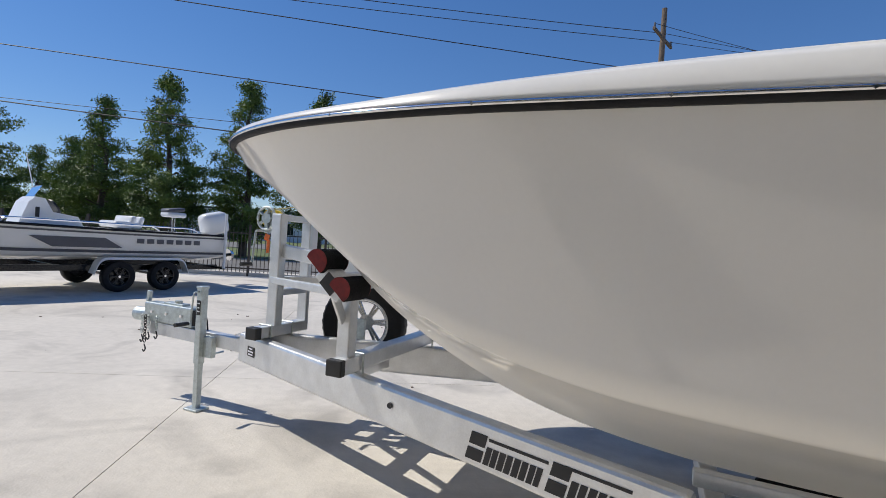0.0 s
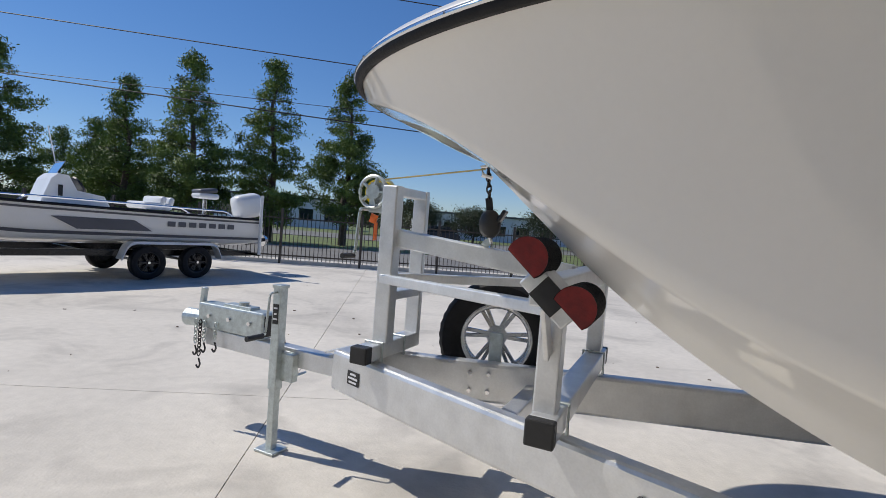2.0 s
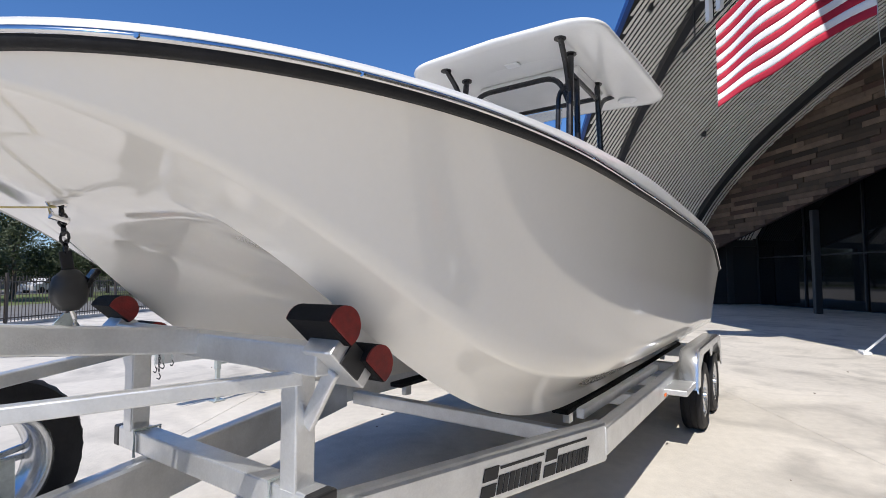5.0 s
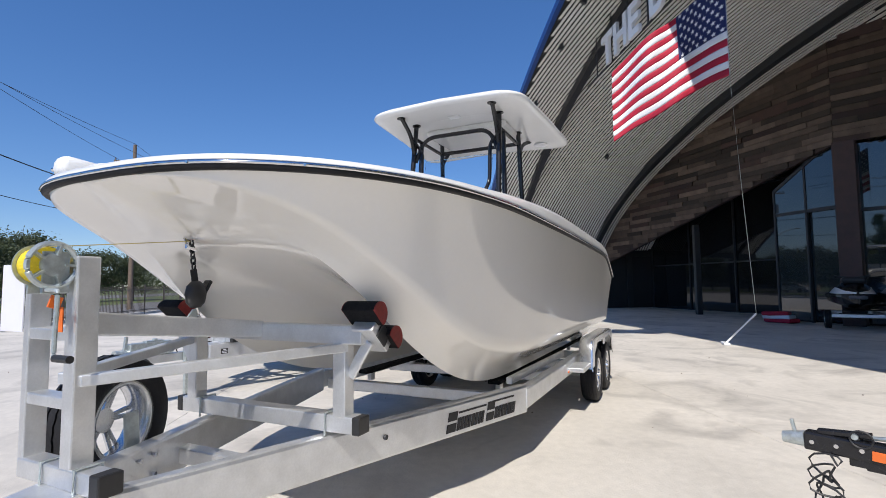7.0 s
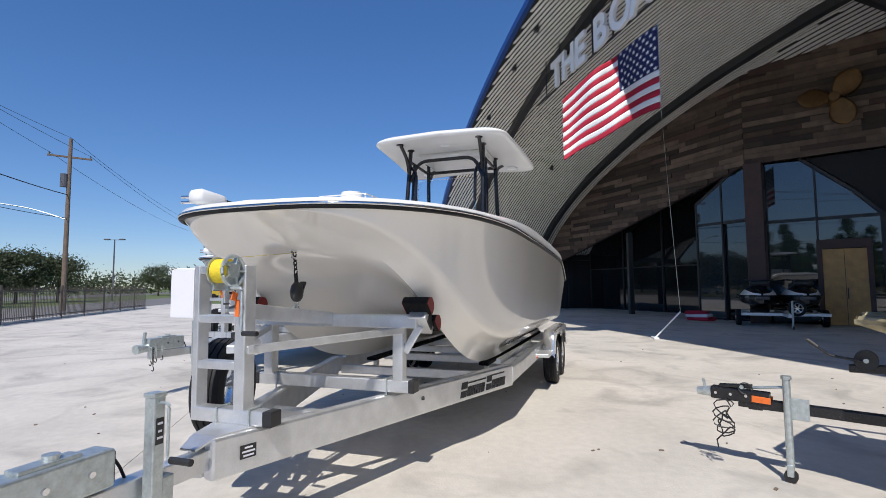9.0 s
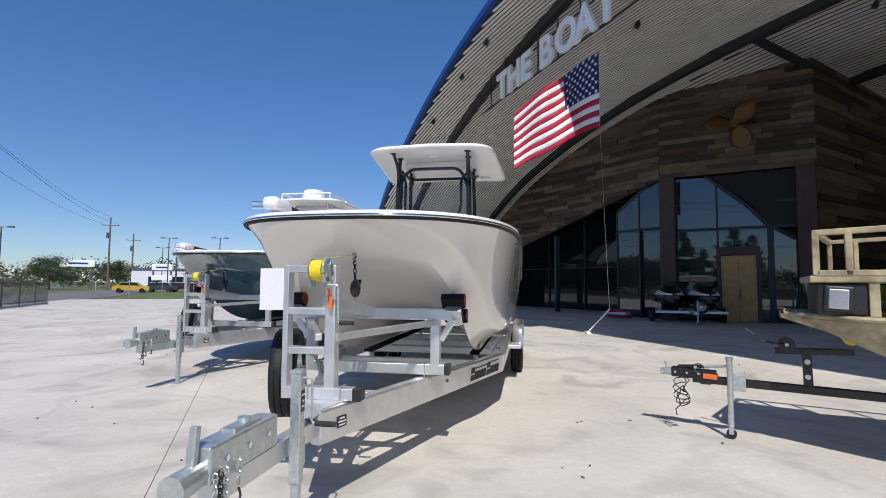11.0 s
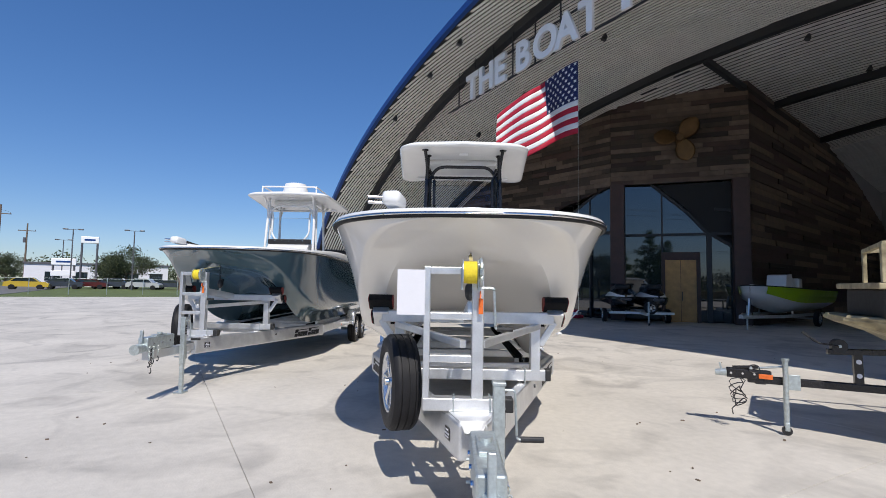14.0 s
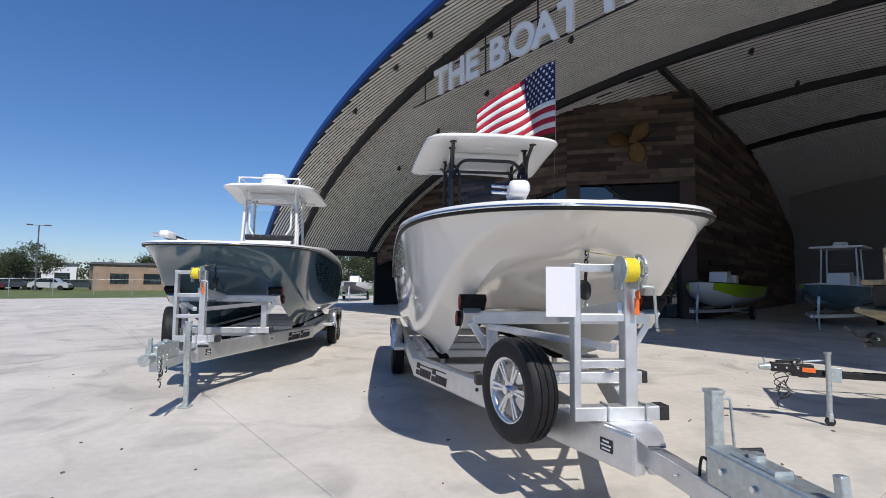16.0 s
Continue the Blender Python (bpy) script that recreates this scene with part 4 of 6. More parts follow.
MW, LW = plane_axes((PR[0] + 0.1, PR[1] - 0.1), PE)
top_w = deck_height(MW)
n = 30
tagged(link("wall_inner", turned(prism([(LW * i / n, 0) for i in range(n + 1)] + [(LW * i / n, top_w(LW * i / n)) for i in range(n, -1, -1)], -0.45, -0.25, 1), MW), INT_WALL), "grey painted inner wall under the vault", "wall", kind="structure")
bw = [(VC + VA * math.sin(t), VH * math.cos(t)) for t in (math.pi / 2 * (-0.8 + 1.6 * i / 40) for i in range(41))]
tagged(link("wall_back", turned(prism([(bw[0][0], 0)] + bw + [(bw[-1][0], 0)], -46.2, -46.0, 1), LOT), INT_WALL), "grey back wall of the boat shed", "wall", kind="structure")


def glazing(name, p, q, z0, z1, xs, zs, label, glass=None, dim_last=0):
    """Dark reflective shop glazing with mullions: each pane a piece of its own."""
    M, L = plane_axes(p, q)
    # backing sheet coloured near-black as the shade inside the shop
    w = tagged(link(name, turned(box((L / 2, -0.3, (z0 + z1) / 2), (L, 0.02, z1 - z0)), M), SHADE_BLACK), label, "window", kind="structure")
    xs = [0] + list(xs) + [L]
    zs = [z0] + list(zs) + [z1]
    for k, (x0, x1) in enumerate(zip(xs, xs[1:])):
        if k >= len(xs) - 1 - dim_last:
            glass = DARK_GLASS
        for a, b in zip(zs, zs[1:]):
            o = part("pane", turned(box(((x0 + x1) / 2, 0.0, (a + b) / 2), (x1 - x0 - 0.06, 0.02, b - a - 0.06)), M @ pose(0, 0, 0, rng.uniform(-.25, .25), 0, rng.uniform(-.25, .25))), glass or WIN_GLASS, w)
    for x in xs:
        part("mullion", turned(box((x, 0.03, (z0 + z1) / 2), (0.07, 0.12, z1 - z0), None, 0.008), M), RIB, w)
    for z in zs:
        part("transom", turned(box((L / 2, 0.025, z), (L, 0.10, 0.07), None, 0.008), M), RIB, w)
    return w


def along(p, q, t, back=0.0):
    M, L = plane_axes(p, q)
    v = M @ Vector((L * t, -back, 0))
    return (v.x, v.y)


glazing("window_left", along(PL, PC, 0.05, 3.0), along(PL, PC, 0.86, 3.0), 0.0, 6.1, (3.0, 6.0, 9.0), (2.5,), "dim shop glazing under the slanted wood wall", DARK_GLASS)
def shaped_glazing(name, M, back, panes, bars, label):
    """Glazing whose panes follow a sloping head: outlines in the wall's own plane."""
    x0, x1 = min(q[0] for o, g in panes for q in o), max(q[0] for o, g in panes for q in o)
    # near-black sheet behind the panes, painting the room's shade
    w = tagged(link(name, turned(box(((x0 + x1) / 2, back - 0.3, 2.6), (x1 - x0, 0.02, 5.2)), M), SHADE_BLACK), label, "window", kind="structure")
    for o, g in panes:
        part("pane", turned(prism(o, back - 0.01, back + 0.01, 1), M @ pose(0, 0, 0, rng.uniform(-.25, .25), 0, rng.uniform(-.25, .25))), g, w)
    for a, c, wd in bars:
        part("mullion", turned(bar((a[0], back + 0.03, a[1]), (c[0], back + 0.03, c[1]), wd, 0.12), M), RIB, w)
    return w


def head(x):
    return 5.05 + 0.62 * (x - 11.36)


shaped_glazing("window_corner", ML, -0.25,
               [([(11.3, 0.05), (12.5, 0.05), (12.5, 4.05), (11.3, 4.05)], WIN_GLASS), ([(12.56, 0.05), (13.75, 0.05), (13.75, 4.05), (12.56, 4.05)], WIN_GLASS),
                ([(11.3, 4.12), (12.5, 4.12), (12.5, head(12.5)), (11.3, head(11.3))], WIN_GLASS), ([(12.56, 4.12), (13.75, 4.12), (13.75, 6.2), (13.2, head(13.2)), (12.56, head(12.56))], WIN_GLASS)],
               [((11.27, 0), (11.27, 5.05), 0.07), ((12.53, 0), (12.53, 5.75), 0.07), ((11.27, 4.085), (13.8, 4.085), 0.07), ((11.27, 5.02), (13.3, 6.25), 0.12)],
               "tall blue-tinted corner glazing with a sloping head")
shaped_glazing("window_middle", MM, -0.30,
               [([(0.3, 0.05), (2.15, 0.05), (2.15, 3.87), (0.3, 3.87)], WIN_GLASS), ([(2.21, 0.05), (3.95, 0.05), (3.95, 3.87), (2.21, 3.87)], WIN_GLASS),
                ([(0.3, 3.94), (2.15, 3.94), (2.15, 5.78), (1.80, 6.15), (0.3, 6.22)], WIN_GLASS), ([(2.21, 3.94), (3.93, 3.94), (3.2, 4.82), (2.21, 5.72)], WIN_GLASS),
                ([(4.18, 0.05), (5.0, 0.05), (5.0, 3.30), (4.18, 3.87)], WIN_GLASS),
                # matt near-black panel painting the dark soffit's reflection
                ([(1.95, 6.22), (2.21, 5.95), (3.3, 4.95), (4.1, 3.94), (5.2, 3.94), (5.2, 6.22)], SHADE_BLACK)],
               [((2.18, 0), (2.18, 5.8), 0.07), ((0.2, 3.905), (5.2, 3.905), 0.08), ((1.75, 6.24), (3.25, 4.86), 0.16), ((3.25, 4.86), (4.05, 3.9), 0.16), ((4.06, 0), (4.06, 3.9), 0.20), ((4.15, 3.88), (5.1, 3.25), 0.10), ((4.3, 5.0), (5.2, 4.9), 0.12)],
               "dark reflective entrance glazing with an arched head, soffit reflection painted black above it")
for t in (0.05, 0.93):
    c = along(PC, PR, t)
    tagged(link("column", box((c[0], c[1], 3.12), (0.62, 0.62, 6.24), MM.to_3x3(), 0.02), COLUMN), "dark red-brown boxed entrance column", "column", kind="structure")
c = along(PL, PC, 0.52, 0.2)
tagged(link("column", box((c[0], c[1], 2.1), (0.25, 0.25, 4.2), None, 0.02), RIB), "dark steel column", "column", kind="structure")
door = tagged(link("door_1", turned(box((2.91, -0.12, 1.38), (1.26, 0.06, 2.74), None, 0.01), MM), DOOR_WOOD), "pale wooden double door with dark red frame", "door", kind="structure")
for dx in (-0.71, 0.71):
    part("door_frame", turned(box((2.91 + dx, -0.10, 1.55), (0.15, 0.12, 3.1), None, 0.01), MM), COLUMN, door)
part("door_head", turned(box((2.91, -0.10, 2.93), (1.27, 0.12, 0.34), None, 0.01), MM), COLUMN, door)
part("door_handle", turned(box((2.96, -0.07, 1.15), (0.03, 0.05, 0.4), None, 0.01), MM), RIB, door)
part("door_gap", turned(box((2.91, -0.088, 1.38), (0.015, 0.006, 2.7)), MM), RIB, door)

# bronze propeller on the wood wall
prop = thing("wall_propeller", MM @ Matrix.Translation((LM * 0.52, 0.30, 8.15)), "large bronze three-bladed ship propeller on the wood wall", "propeller")
part("hub", cyl((0, -0.26, 0), (0, 0.30, 0), 0.22, 0.16, 20), BRONZE, prop)
for k in range(3):
    a = radians(170 + 120 * k)
    rows = []
    for i in range(9):
        r = 0.15 + 0.92 * i / 8
        w = 0.10 + 0.38 * math.sin(math.pi * min(1, (i + 1.2) / 9.2)) ** 0.7
        tw = radians(50 - 30 * i / 8)
        ring = []
        for j in range(10):
            f = 2 * math.pi * j / 10
            x, y = math.cos(f) * w, math.sin(f) * 0.05
            ring.append(Vector((math.cos(a) * r - math.sin(a) * x * math.cos(tw), 0.1 + y + x * math.sin(tw) * 0.5, math.sin(a) * r + math.cos(a) * x * math.cos(tw))))
        rows.append(ring)
    bm = loft(rows, True)
    bm.faces.new([bm.verts.new(p) for p in rows[-1]])
    part("blade", bm, BRONZE, prop, "", True)

# sign on the first arch
sign = thing("roof_sign", LOT @ Matrix.Translation((13.05, -3.95, 8.45)) @ pose(0, 0, 0, 0, 0, 180), "white block letters on a thin dark frame under the arch", "sign")
x = 1.02
for ch, w in zip("THE BOAT", (0.93, 1.10, 0.93, 0.40, 1.02, 1.14, 1.06, 0.98)):
    if ch != " ":
        bm = text_bm(ch, 1.32, 0.05, 0.042)
        part("letter", turned(bm, Matrix.Translation((x, 0, 0)) @ pose(0, 0, 0, 90, 0, 0)), SIGN_WHITE, sign)
    x += 0.885 * w
for dx in (0.75, 1.35):
    part("letter_stem", box((x + dx, 0, 0.46), (0.26, 0.10, 0.92)), SIGN_WHITE, sign)
for z in (0.02, 0.92):
    part("sign_rail", bar((-0.6, 0.12, z), (10.2, 0.12, z), 0.05, 0.05), RIB, sign)
for k in range(9):
    part("sign_hanger", bar((0.2 + 1.15 * k, 0.14, 0.0), (0.2 + 1.15 * k, 0.14, 1.6), 0.04, 0.04), RIB, sign)

# soffit lamps
def soffit_lamp(a, b):
    p = LOT @ Vector((a, b, vault_z(a) - 0.02))
    o = thing("soffit_lamp", Matrix.Translation(p), "small dark canister lamp under the soffit", "lamp", "soffit lamps")
    part("mount", cyl((0, 0, 0), (0, 0, -0.12), 0.05, None, 12), RIB, o)
    part("head", cyl((0, 0, -0.08), (0.03, 0.06, -0.22), 0.085, 0.10, 18), RIB, o)
    return o


for a, b in ((13.2, -3.0), (11.0, -3.0), (16.5, -3.0), (20.0, -7.5), (16.5, -7.5), (13.0, -7.5), (8.5, -7.5), (4.0, -7.5), (5.0, -14), (5.0, -19)):
    soffit_lamp(a, b)

# foot of the vault: beam, added near-black wall that darkens the opening, and posts
tagged(link("wall_side", turned(box((VC + VA * 0.951, -28.0, 1.56), (0.2, 36.6, 3.12)), LOT), SHADE_BLACK), "near-black wall added under the vault's foot beam to darken the opening", "wall", kind="structure")
part("foot_beam", turned(bar((VC + VA * 0.951, -2.2, 3.30), (VC + VA * 0.951, -46, 3.30), 0.35, 0.35), LOT), RIB, building, "dark steel beam at the foot of the vault")
part("foot_beam", turned(bar((VC - VA * 0.951, -2.2, 3.30), (VC - VA * 0.951, -46, 3.30), 0.35, 0.35), LOT), RIB, building)
for b in (-4.75, -11.4, -21, -29, -38):
    for s in (-1, 1):
        part("post", turned(box((VC + s * VA * 0.951, b, 1.58), (0.35, 0.35, 3.16), None, 0.02), LOT), RIB, building)
part("brace", turned(bar((7.6, -11.95, 10.25), (8.35, -16.2, 10.2), 0.2, 0.24), LOT), RIB, building)
part("red_panel", turned(box((0.9, 0.12, 9.95), (1.2, 0.05, 0.4)), MM), COLUMN, building, "dark red board under the arch beam")

# ---- flag on its line ----
def flag_point(s, t):
    """Cloth of the flag: s along the fly, t down the hoist."""
    x = 2.42 * s
    droop = (1.75 - 0.55 * t) * s ** 1.1
    wave = 0.16 * math.sin(7.5 * s + 1.4 * t) * s ** 0.6 + 0.05 * math.sin(17 * s - 3 * t) * s
    p = Vector((7.2, -3.5, 8.05)) + Vector((0.22, 0.95, 0)) * x + Vector((0.97, -0.22, 0)) * wave * 1.6
    p.z += -droop - 2.15 * t + 0.04 * math.sin(9 * s)
    return p


flag = thing("flag", Matrix.Identity(4), "red, white and blue striped flag waving from a rope", "flag")
def flag_patch(s0, s1, t0, t1, mat, name, ns=28):
    nt = 3 if t1 - t0 < 0.2 else 12
    rows = [[flag_point(s0 + (s1 - s0) * i / ns, t0 + (t1 - t0) * j / nt) for j in range(nt + 1)] for i in range(ns + 1)]
    back_rows = [[p + Vector((0.97, -0.22, 0)) * 0.006 for p in r] for r in rows]
    return part(name, loft([r + list(reversed(q)) for r, q in zip(rows, back_rows)], True), mat, flag, "", True)


for k in range(13):
    flag_patch(0.42 if k < 7 else 0.0, 1.0, k / 13, (k + 1) / 13, FLAG_RED if k % 2 == 0 else FLAG_WHITE, "stripe")
flag_patch(0.0, 0.42, 0.0, 7 / 13, FLAG_BLUE, "canton")
for r in range(9):
    for c in range(6 if r % 2 == 0 else 5):
        s, t = 0.035 + 0.07 * c + (0.035 if r % 2 else 0), (0.055 + 0.111 * r) * 7 / 13
        o = flag_point(s, t)
        du, dv = (flag_point(s + 0.01, t) - o).normalized(), Vector((0, 0, 1))
        nn = du.cross(dv).normalized()
        bm = bmesh.new()
        pts = []
        for i in range(10):
            f, rr = math.pi / 2 + math.pi * i / 5, (0.062 if i % 2 == 0 else 0.026)
            pts.append(o + du * math.cos(f) * rr + dv * math.sin(f) * rr)
        for off in (-0.008, 0.014):
            q = [bm.verts.new(p + Vector((0.97, -0.22, 0)) * off) for p in pts]
            cc = bm.verts.new(o + Vector((0.97, -0.22, 0)) * off)
            for i in range(10):
                bm.faces.new((cc, q[i], q[(i + 1) % 10]))
        part("star", bm, FLAG_WHITE, flag)
rope = thing("flag_rope", Matrix.Identity(4), "thin grey rope holding the flag above a ground anchor", "rope")
part("line", tube([(7.15, -3.5, 9.9), (7.19, -3.5, 8.1), (7.22, -3.52, 5.85), (7.85, -4.0, 3.6), (8.67, -4.64, 0.76)], 0.006, 6), GALV, rope)
part("anchor_stick", bar((8.67, -4.64, 0.76), (8.97, -4.07, 0.05), 0.04, 0.04), WHITE_PLASTIC, rope)
part("anchor_base", box((8.98, -4.06, 0.03), (0.42, 0.14, 0.06), Matrix.Rotation(-0.3, 3, 'Z'), 0.015), WHITE_PLASTIC, rope)


# ---- black tongue trailer with camouflage boat ----
TD = Vector((-0.72, -0.69, 0)).normalized()
M2 = Matrix((TD, Vector((-TD.y, TD.x, 0)), Vector((0, 0, 1)))).transposed().to_4x4()
M2.translation = Vector((-0.24, 0.36, 0))
t2 = thing("jon_boat_trailer", M2, "black steel trailer tongue with coupler, jack and winch stand", "trailer")
part("tongue", bar((0.30, 0, 0.545), (6.5, 0, 0.50), 0.075, 0.075), BLACK_PAINT, t2)
cp = part("coupler", bar((0.10, 0, 0.60), (0.52, 0, 0.59), 0.09, 0.10, 0.01), BLACK_PAINT, t2, "black steel coupler with orange reflector")
part("coupler_ball", cyl((-0.01, 0, 0.59), (0.10, 0, 0.60), 0.032, 0.045, 14), GALV, cp)
part("latch", bar((0.05, 0, 0.63), (0.035, 0, 0.70), 0.02, 0.02), GALV, cp)
for s in (-1, 1):
    part("reflector", bar((0.40, 0.05 * s, 0.585), (0.53, 0.05 * s, 0.58), 0.01, 0.05, 0.003), ORANGE, cp, "orange reflector")
    for k in range(3):
        part("bolt", cyl((0.14 + 0.11 * k, 0.046 * s, 0.60), (0.14 + 0.11 * k, 0.055 * s, 0.60), 0.012, None, 8), CHROME, cp)
part("coupler_lever", bar((0.16, 0, 0.655), (0.40, 0, 0.675), 0.05, 0.03), BLACK_PAINT, cp, "black locking lever")
part("lever_pin", cyl((0.33, -0.045, 0.665), (0.33, 0.045, 0.665), 0.016, None, 10), GALV, cp)
part("step_block", box((0.42, 0, 0.525), (0.10, 0.07, 0.06), None, 0.008), BLACK_PAINT, cp)
part("wire_loop", tube([(0.36 + 0.05 * math.cos(f), -0.052, 0.66 + 0.045 * math.sin(f)) for f in (0.2 + 0.5 * i for i in range(24))], 0.005, 6), BLACK_PLASTIC, cp, "coiled black wire")
cord = [(0.22, -0.06, 0.56)]
for i in range(60):
    f = i * 0.55
    cord.append((0.20 + 0.055 * math.cos(f) + 0.03 * math.sin(i), -0.07 + 0.03 * math.sin(f * 0.7), 0.50 - 0.0035 * i + 0.06 * math.sin(f)))
cord += [(0.14, -0.07, 0.22), (0.15, -0.07, 0.16)]
part("wiring", tube(cord, 0.006, 6), BLACK_PLASTIC, t2, "tangled black wiring")
part("hand_bar", tube([(0.36, 0.0, 0.66), (0.62, -0.04, 0.70)], 0.012), GALV, t2)
j2 = part("swing_jack", tube([(0.64, -0.07, 0.12), (0.64, -0.07, 0.77)], 0.027, 14), GALV, t2, "galvanised swing jack with small wheel")
part("jack_wheel", cyl((0.64, -0.092, 0.046), (0.64, -0.048, 0.046), 0.046, None, 20), BLACK_PLASTIC, j2)
part("jack_fork", box((0.64, -0.07, 0.09), (0.045, 0.07, 0.09), None, 0.006), GALV, j2)
part("jack_cap", cyl((0.64, -0.07, 0.77), (0.64, -0.07, 0.795), 0.036, None, 14), GALV, j2)
part("jack_plate", box((0.70, -0.045, 0.545), (0.15, 0.02, 0.16), None, 0.006), GALV, j2)
ws = part("winch_stand", bar((1.28, 0, 0.52), (1.27, 0, 0.89), 0.075, 0.07), BLACK_PAINT, t2, "black winch stand")
for z in (0.66, 0.80):
    part("round_label", cyl((1.275, -0.041, z), (1.275, -0.037, z), 0.024, None, 16), PAPER, ws, "pale round label")
part("winch_arm", bar((1.02, 0, 0.885), (1.62, 0, 0.91), 0.075, 0.055), BLACK_PAINT, ws)
part("winch_drum", cyl((1.12, -0.05, 0.95), (1.12, 0.05, 0.95), 0.070, None, 24), BLACK_PLASTIC, ws)
part("winch_bolt", cyl((1.12, -0.06, 0.95), (1.12, -0.05, 0.95), 0.016, None, 12), GALV, ws)
part("winch_handle", tube(rounded([(1.10, -0.09, 0.95), (0.92, -0.10, 0.98), (0.83, -0.10, 1.05)], 0.03), 0.010), BLACK_PAINT, ws)
part("handle_grip", cyl((0.85, -0.10, 1.035), (0.79, -0.10, 1.085), 0.014, None, 10), BLACK_PLASTIC, ws)
part("bow_roller", cyl((1.60, -0.05, 1.03), (1.60, 0.05, 1.03), 0.055, None, 18), YELLOW, ws, "yellow bow roller")
for s in (-1, 1):
    part("frame_rail", bar((2.6, 0.05 * s, 0.50), (4.2, 0.62 * s, 0.50), 0.06, 0.08), BLACK_PAINT, t2)
    part("frame_rail", bar((4.2, 0.62 * s, 0.50), (6.6, 0.62 * s, 0.50), 0.06, 0.08), BLACK_PAINT, t2)
    make_wheel(t2, (5.2, 0.86 * s, 0.30), 0.30, 0.17, (0, s, 0))
    part("axle", cyl((5.2, 0.5 * s, 0.30), (5.2, 0.8 * s, 0.30), 0.03, None, 10), BLACK_PAINT, t2)
t2b = thing("camouflage_boat", M2 @ Matrix.Translation((-0.22, 0, -0.04)), "tan camouflage flat-bottomed duck boat with tube frame", "boat")
rows = []
for i in range(13):
    u = 1.30 + 4.5 * (i / 12) ** 1.4
    w = lerp_table([(1.3, 0.34), (1.75, 0.60), (2.6, 0.80), (3.6, 0.86), (6, 0.86)], u)
    zb = lerp_table([(1.3, 1.265), (1.73, 1.12), (2.05, 0.94), (2.6, 0.76), (3.5, 0.68), (6, 0.66)], u)
    zt = lerp_table([(1.3, 1.30), (1.75, 1.28), (3.5, 1.24), (6, 1.24)], u)
    rows.append([Vector((u, -w, zt)), Vector((u, -w * 1.0, zt - 0.03)), Vector((u, -w * 0.84, zb)), Vector((u, 0, zb - 0.02)), Vector((u, w * 0.84, zb)), Vector((u, w * 1.0, zt - 0.03)), Vector((u, w, zt))])
bm = loft(rows)
for r in (rows[0], rows[-1]):
    bm.faces.new([bm.verts.new(p) for p in r])
part("hull", bm, CAMO, t2b, "camouflage painted aluminium hull")
part("foredeck", prism([(1.33, -0.34), (1.33, 0.34), (1.75, 0.58), (2.6, 0.78), (2.6, -0.78), (1.75, -0.58)], 1.255, 1.30), CAMO, t2b)
for s in (-1, 1):
    part("gunwale", tube([(1.33, 0.34 * s, 1.30), (1.75, 0.60 * s, 1.285), (2.6, 0.80 * s, 1.265), (3.6, 0.86 * s, 1.24), (5.7, 0.86 * s, 1.24)], 0.022, 8), CAMO, t2b)
cab = part("lamp_box", box((1.72, -0.06, 1.445), (0.34, 1.06, 0.27), None, 0.02), BLACK_PLASTIC, t2b, "black box with a work lamp")
part("work_lamp", box((1.69, -0.605, 1.445), (0.20, 0.04, 0.22), Matrix.Rotation(0.06, 3, 'Y'), 0.018), BLACK_PLASTIC, cab)
part("lamp_lens", box((1.688, -0.628, 1.445), (0.135, 0.012, 0.165), Matrix.Rotation(0.06, 3, 'Y'), 0.008), FENDER, cab, "bright square lamp lens")
part("box_post", box((1.92, -0.58, 1.45), (0.07, 0.05, 0.29), None, 0.006), CAMO, t2b)
part("top_tray", box((1.92, 0.0, 1.61), (0.84, 1.24, 0.06), None, 0.012), CAMO, t2b)
for v, us, e in ((-0.60, (1.55, 1.77, 2.6), 0.05), (0.60, (1.76, 1.97, 2.33, 2.9), 0.04)):
    for u in us:
        part("frame_post", bar((u, v, 1.64 if u < 2.3 else 1.26), (u, v, 2.0), e, e), CAMO, t2b)
    part("top_bar", bar((us[0] - 0.02, v, 2.0), (3.3, v, 2.06), e, e), CAMO, t2b)
    part("rear_post", bar((3.28, v, 1.25), (3.28, v, 2.06), e, e), CAMO, t2b)
part("front_bar", bar((1.55, -0.60, 2.0), (1.76, 0.60, 2.0), 0.045, 0.045), CAMO, t2b)
part("low_bar", bar((1.55, -0.60, 1.66), (2.6, -0.60, 1.66), 0.05, 0.05), CAMO, t2b)
tb2 = part("trolling_motor", cyl((2.02, -0.52, 1.33), (2.24, -0.50, 1.52), 0.05, 0.05, 14), BLACK_PLASTIC, t2b, "black trolling motor with chrome clamp")
part("motor_clamp", tube(rounded([(2.0, -0.56, 1.60), (2.1, -0.58, 1.56), (2.16, -0.57, 1.46), (2.08, -0.57, 1.38)], 0.03), 0.022, 8), CHROME, tb2)

# ---- two watercraft on a trailer in the shade ----
PW = pose(11.5, -9.95, 0, 0, 0, -32) @ Matrix.Scale(1.10, 4)
pt = thing("watercraft_trailer", PW, "grey double watercraft trailer with small spare wheel", "trailer")
part("front_bar", box((0.0, 0, 0.42), (0.10, 2.3, 0.09), None, 0.01), ALU, pt)
part("rear_bar", box((2.2, 0, 0.42), (0.10, 2.3, 0.09), None, 0.01), ALU, pt)
part("tongue", bar((-1.0, 0, 0.42), (2.2, 0, 0.42), 0.09, 0.09), ALU, pt)
part("jack", tube([(-0.6, -0.12, 0.06), (-0.6, -0.12, 0.85)], 0.03, 10), GALV, pt)
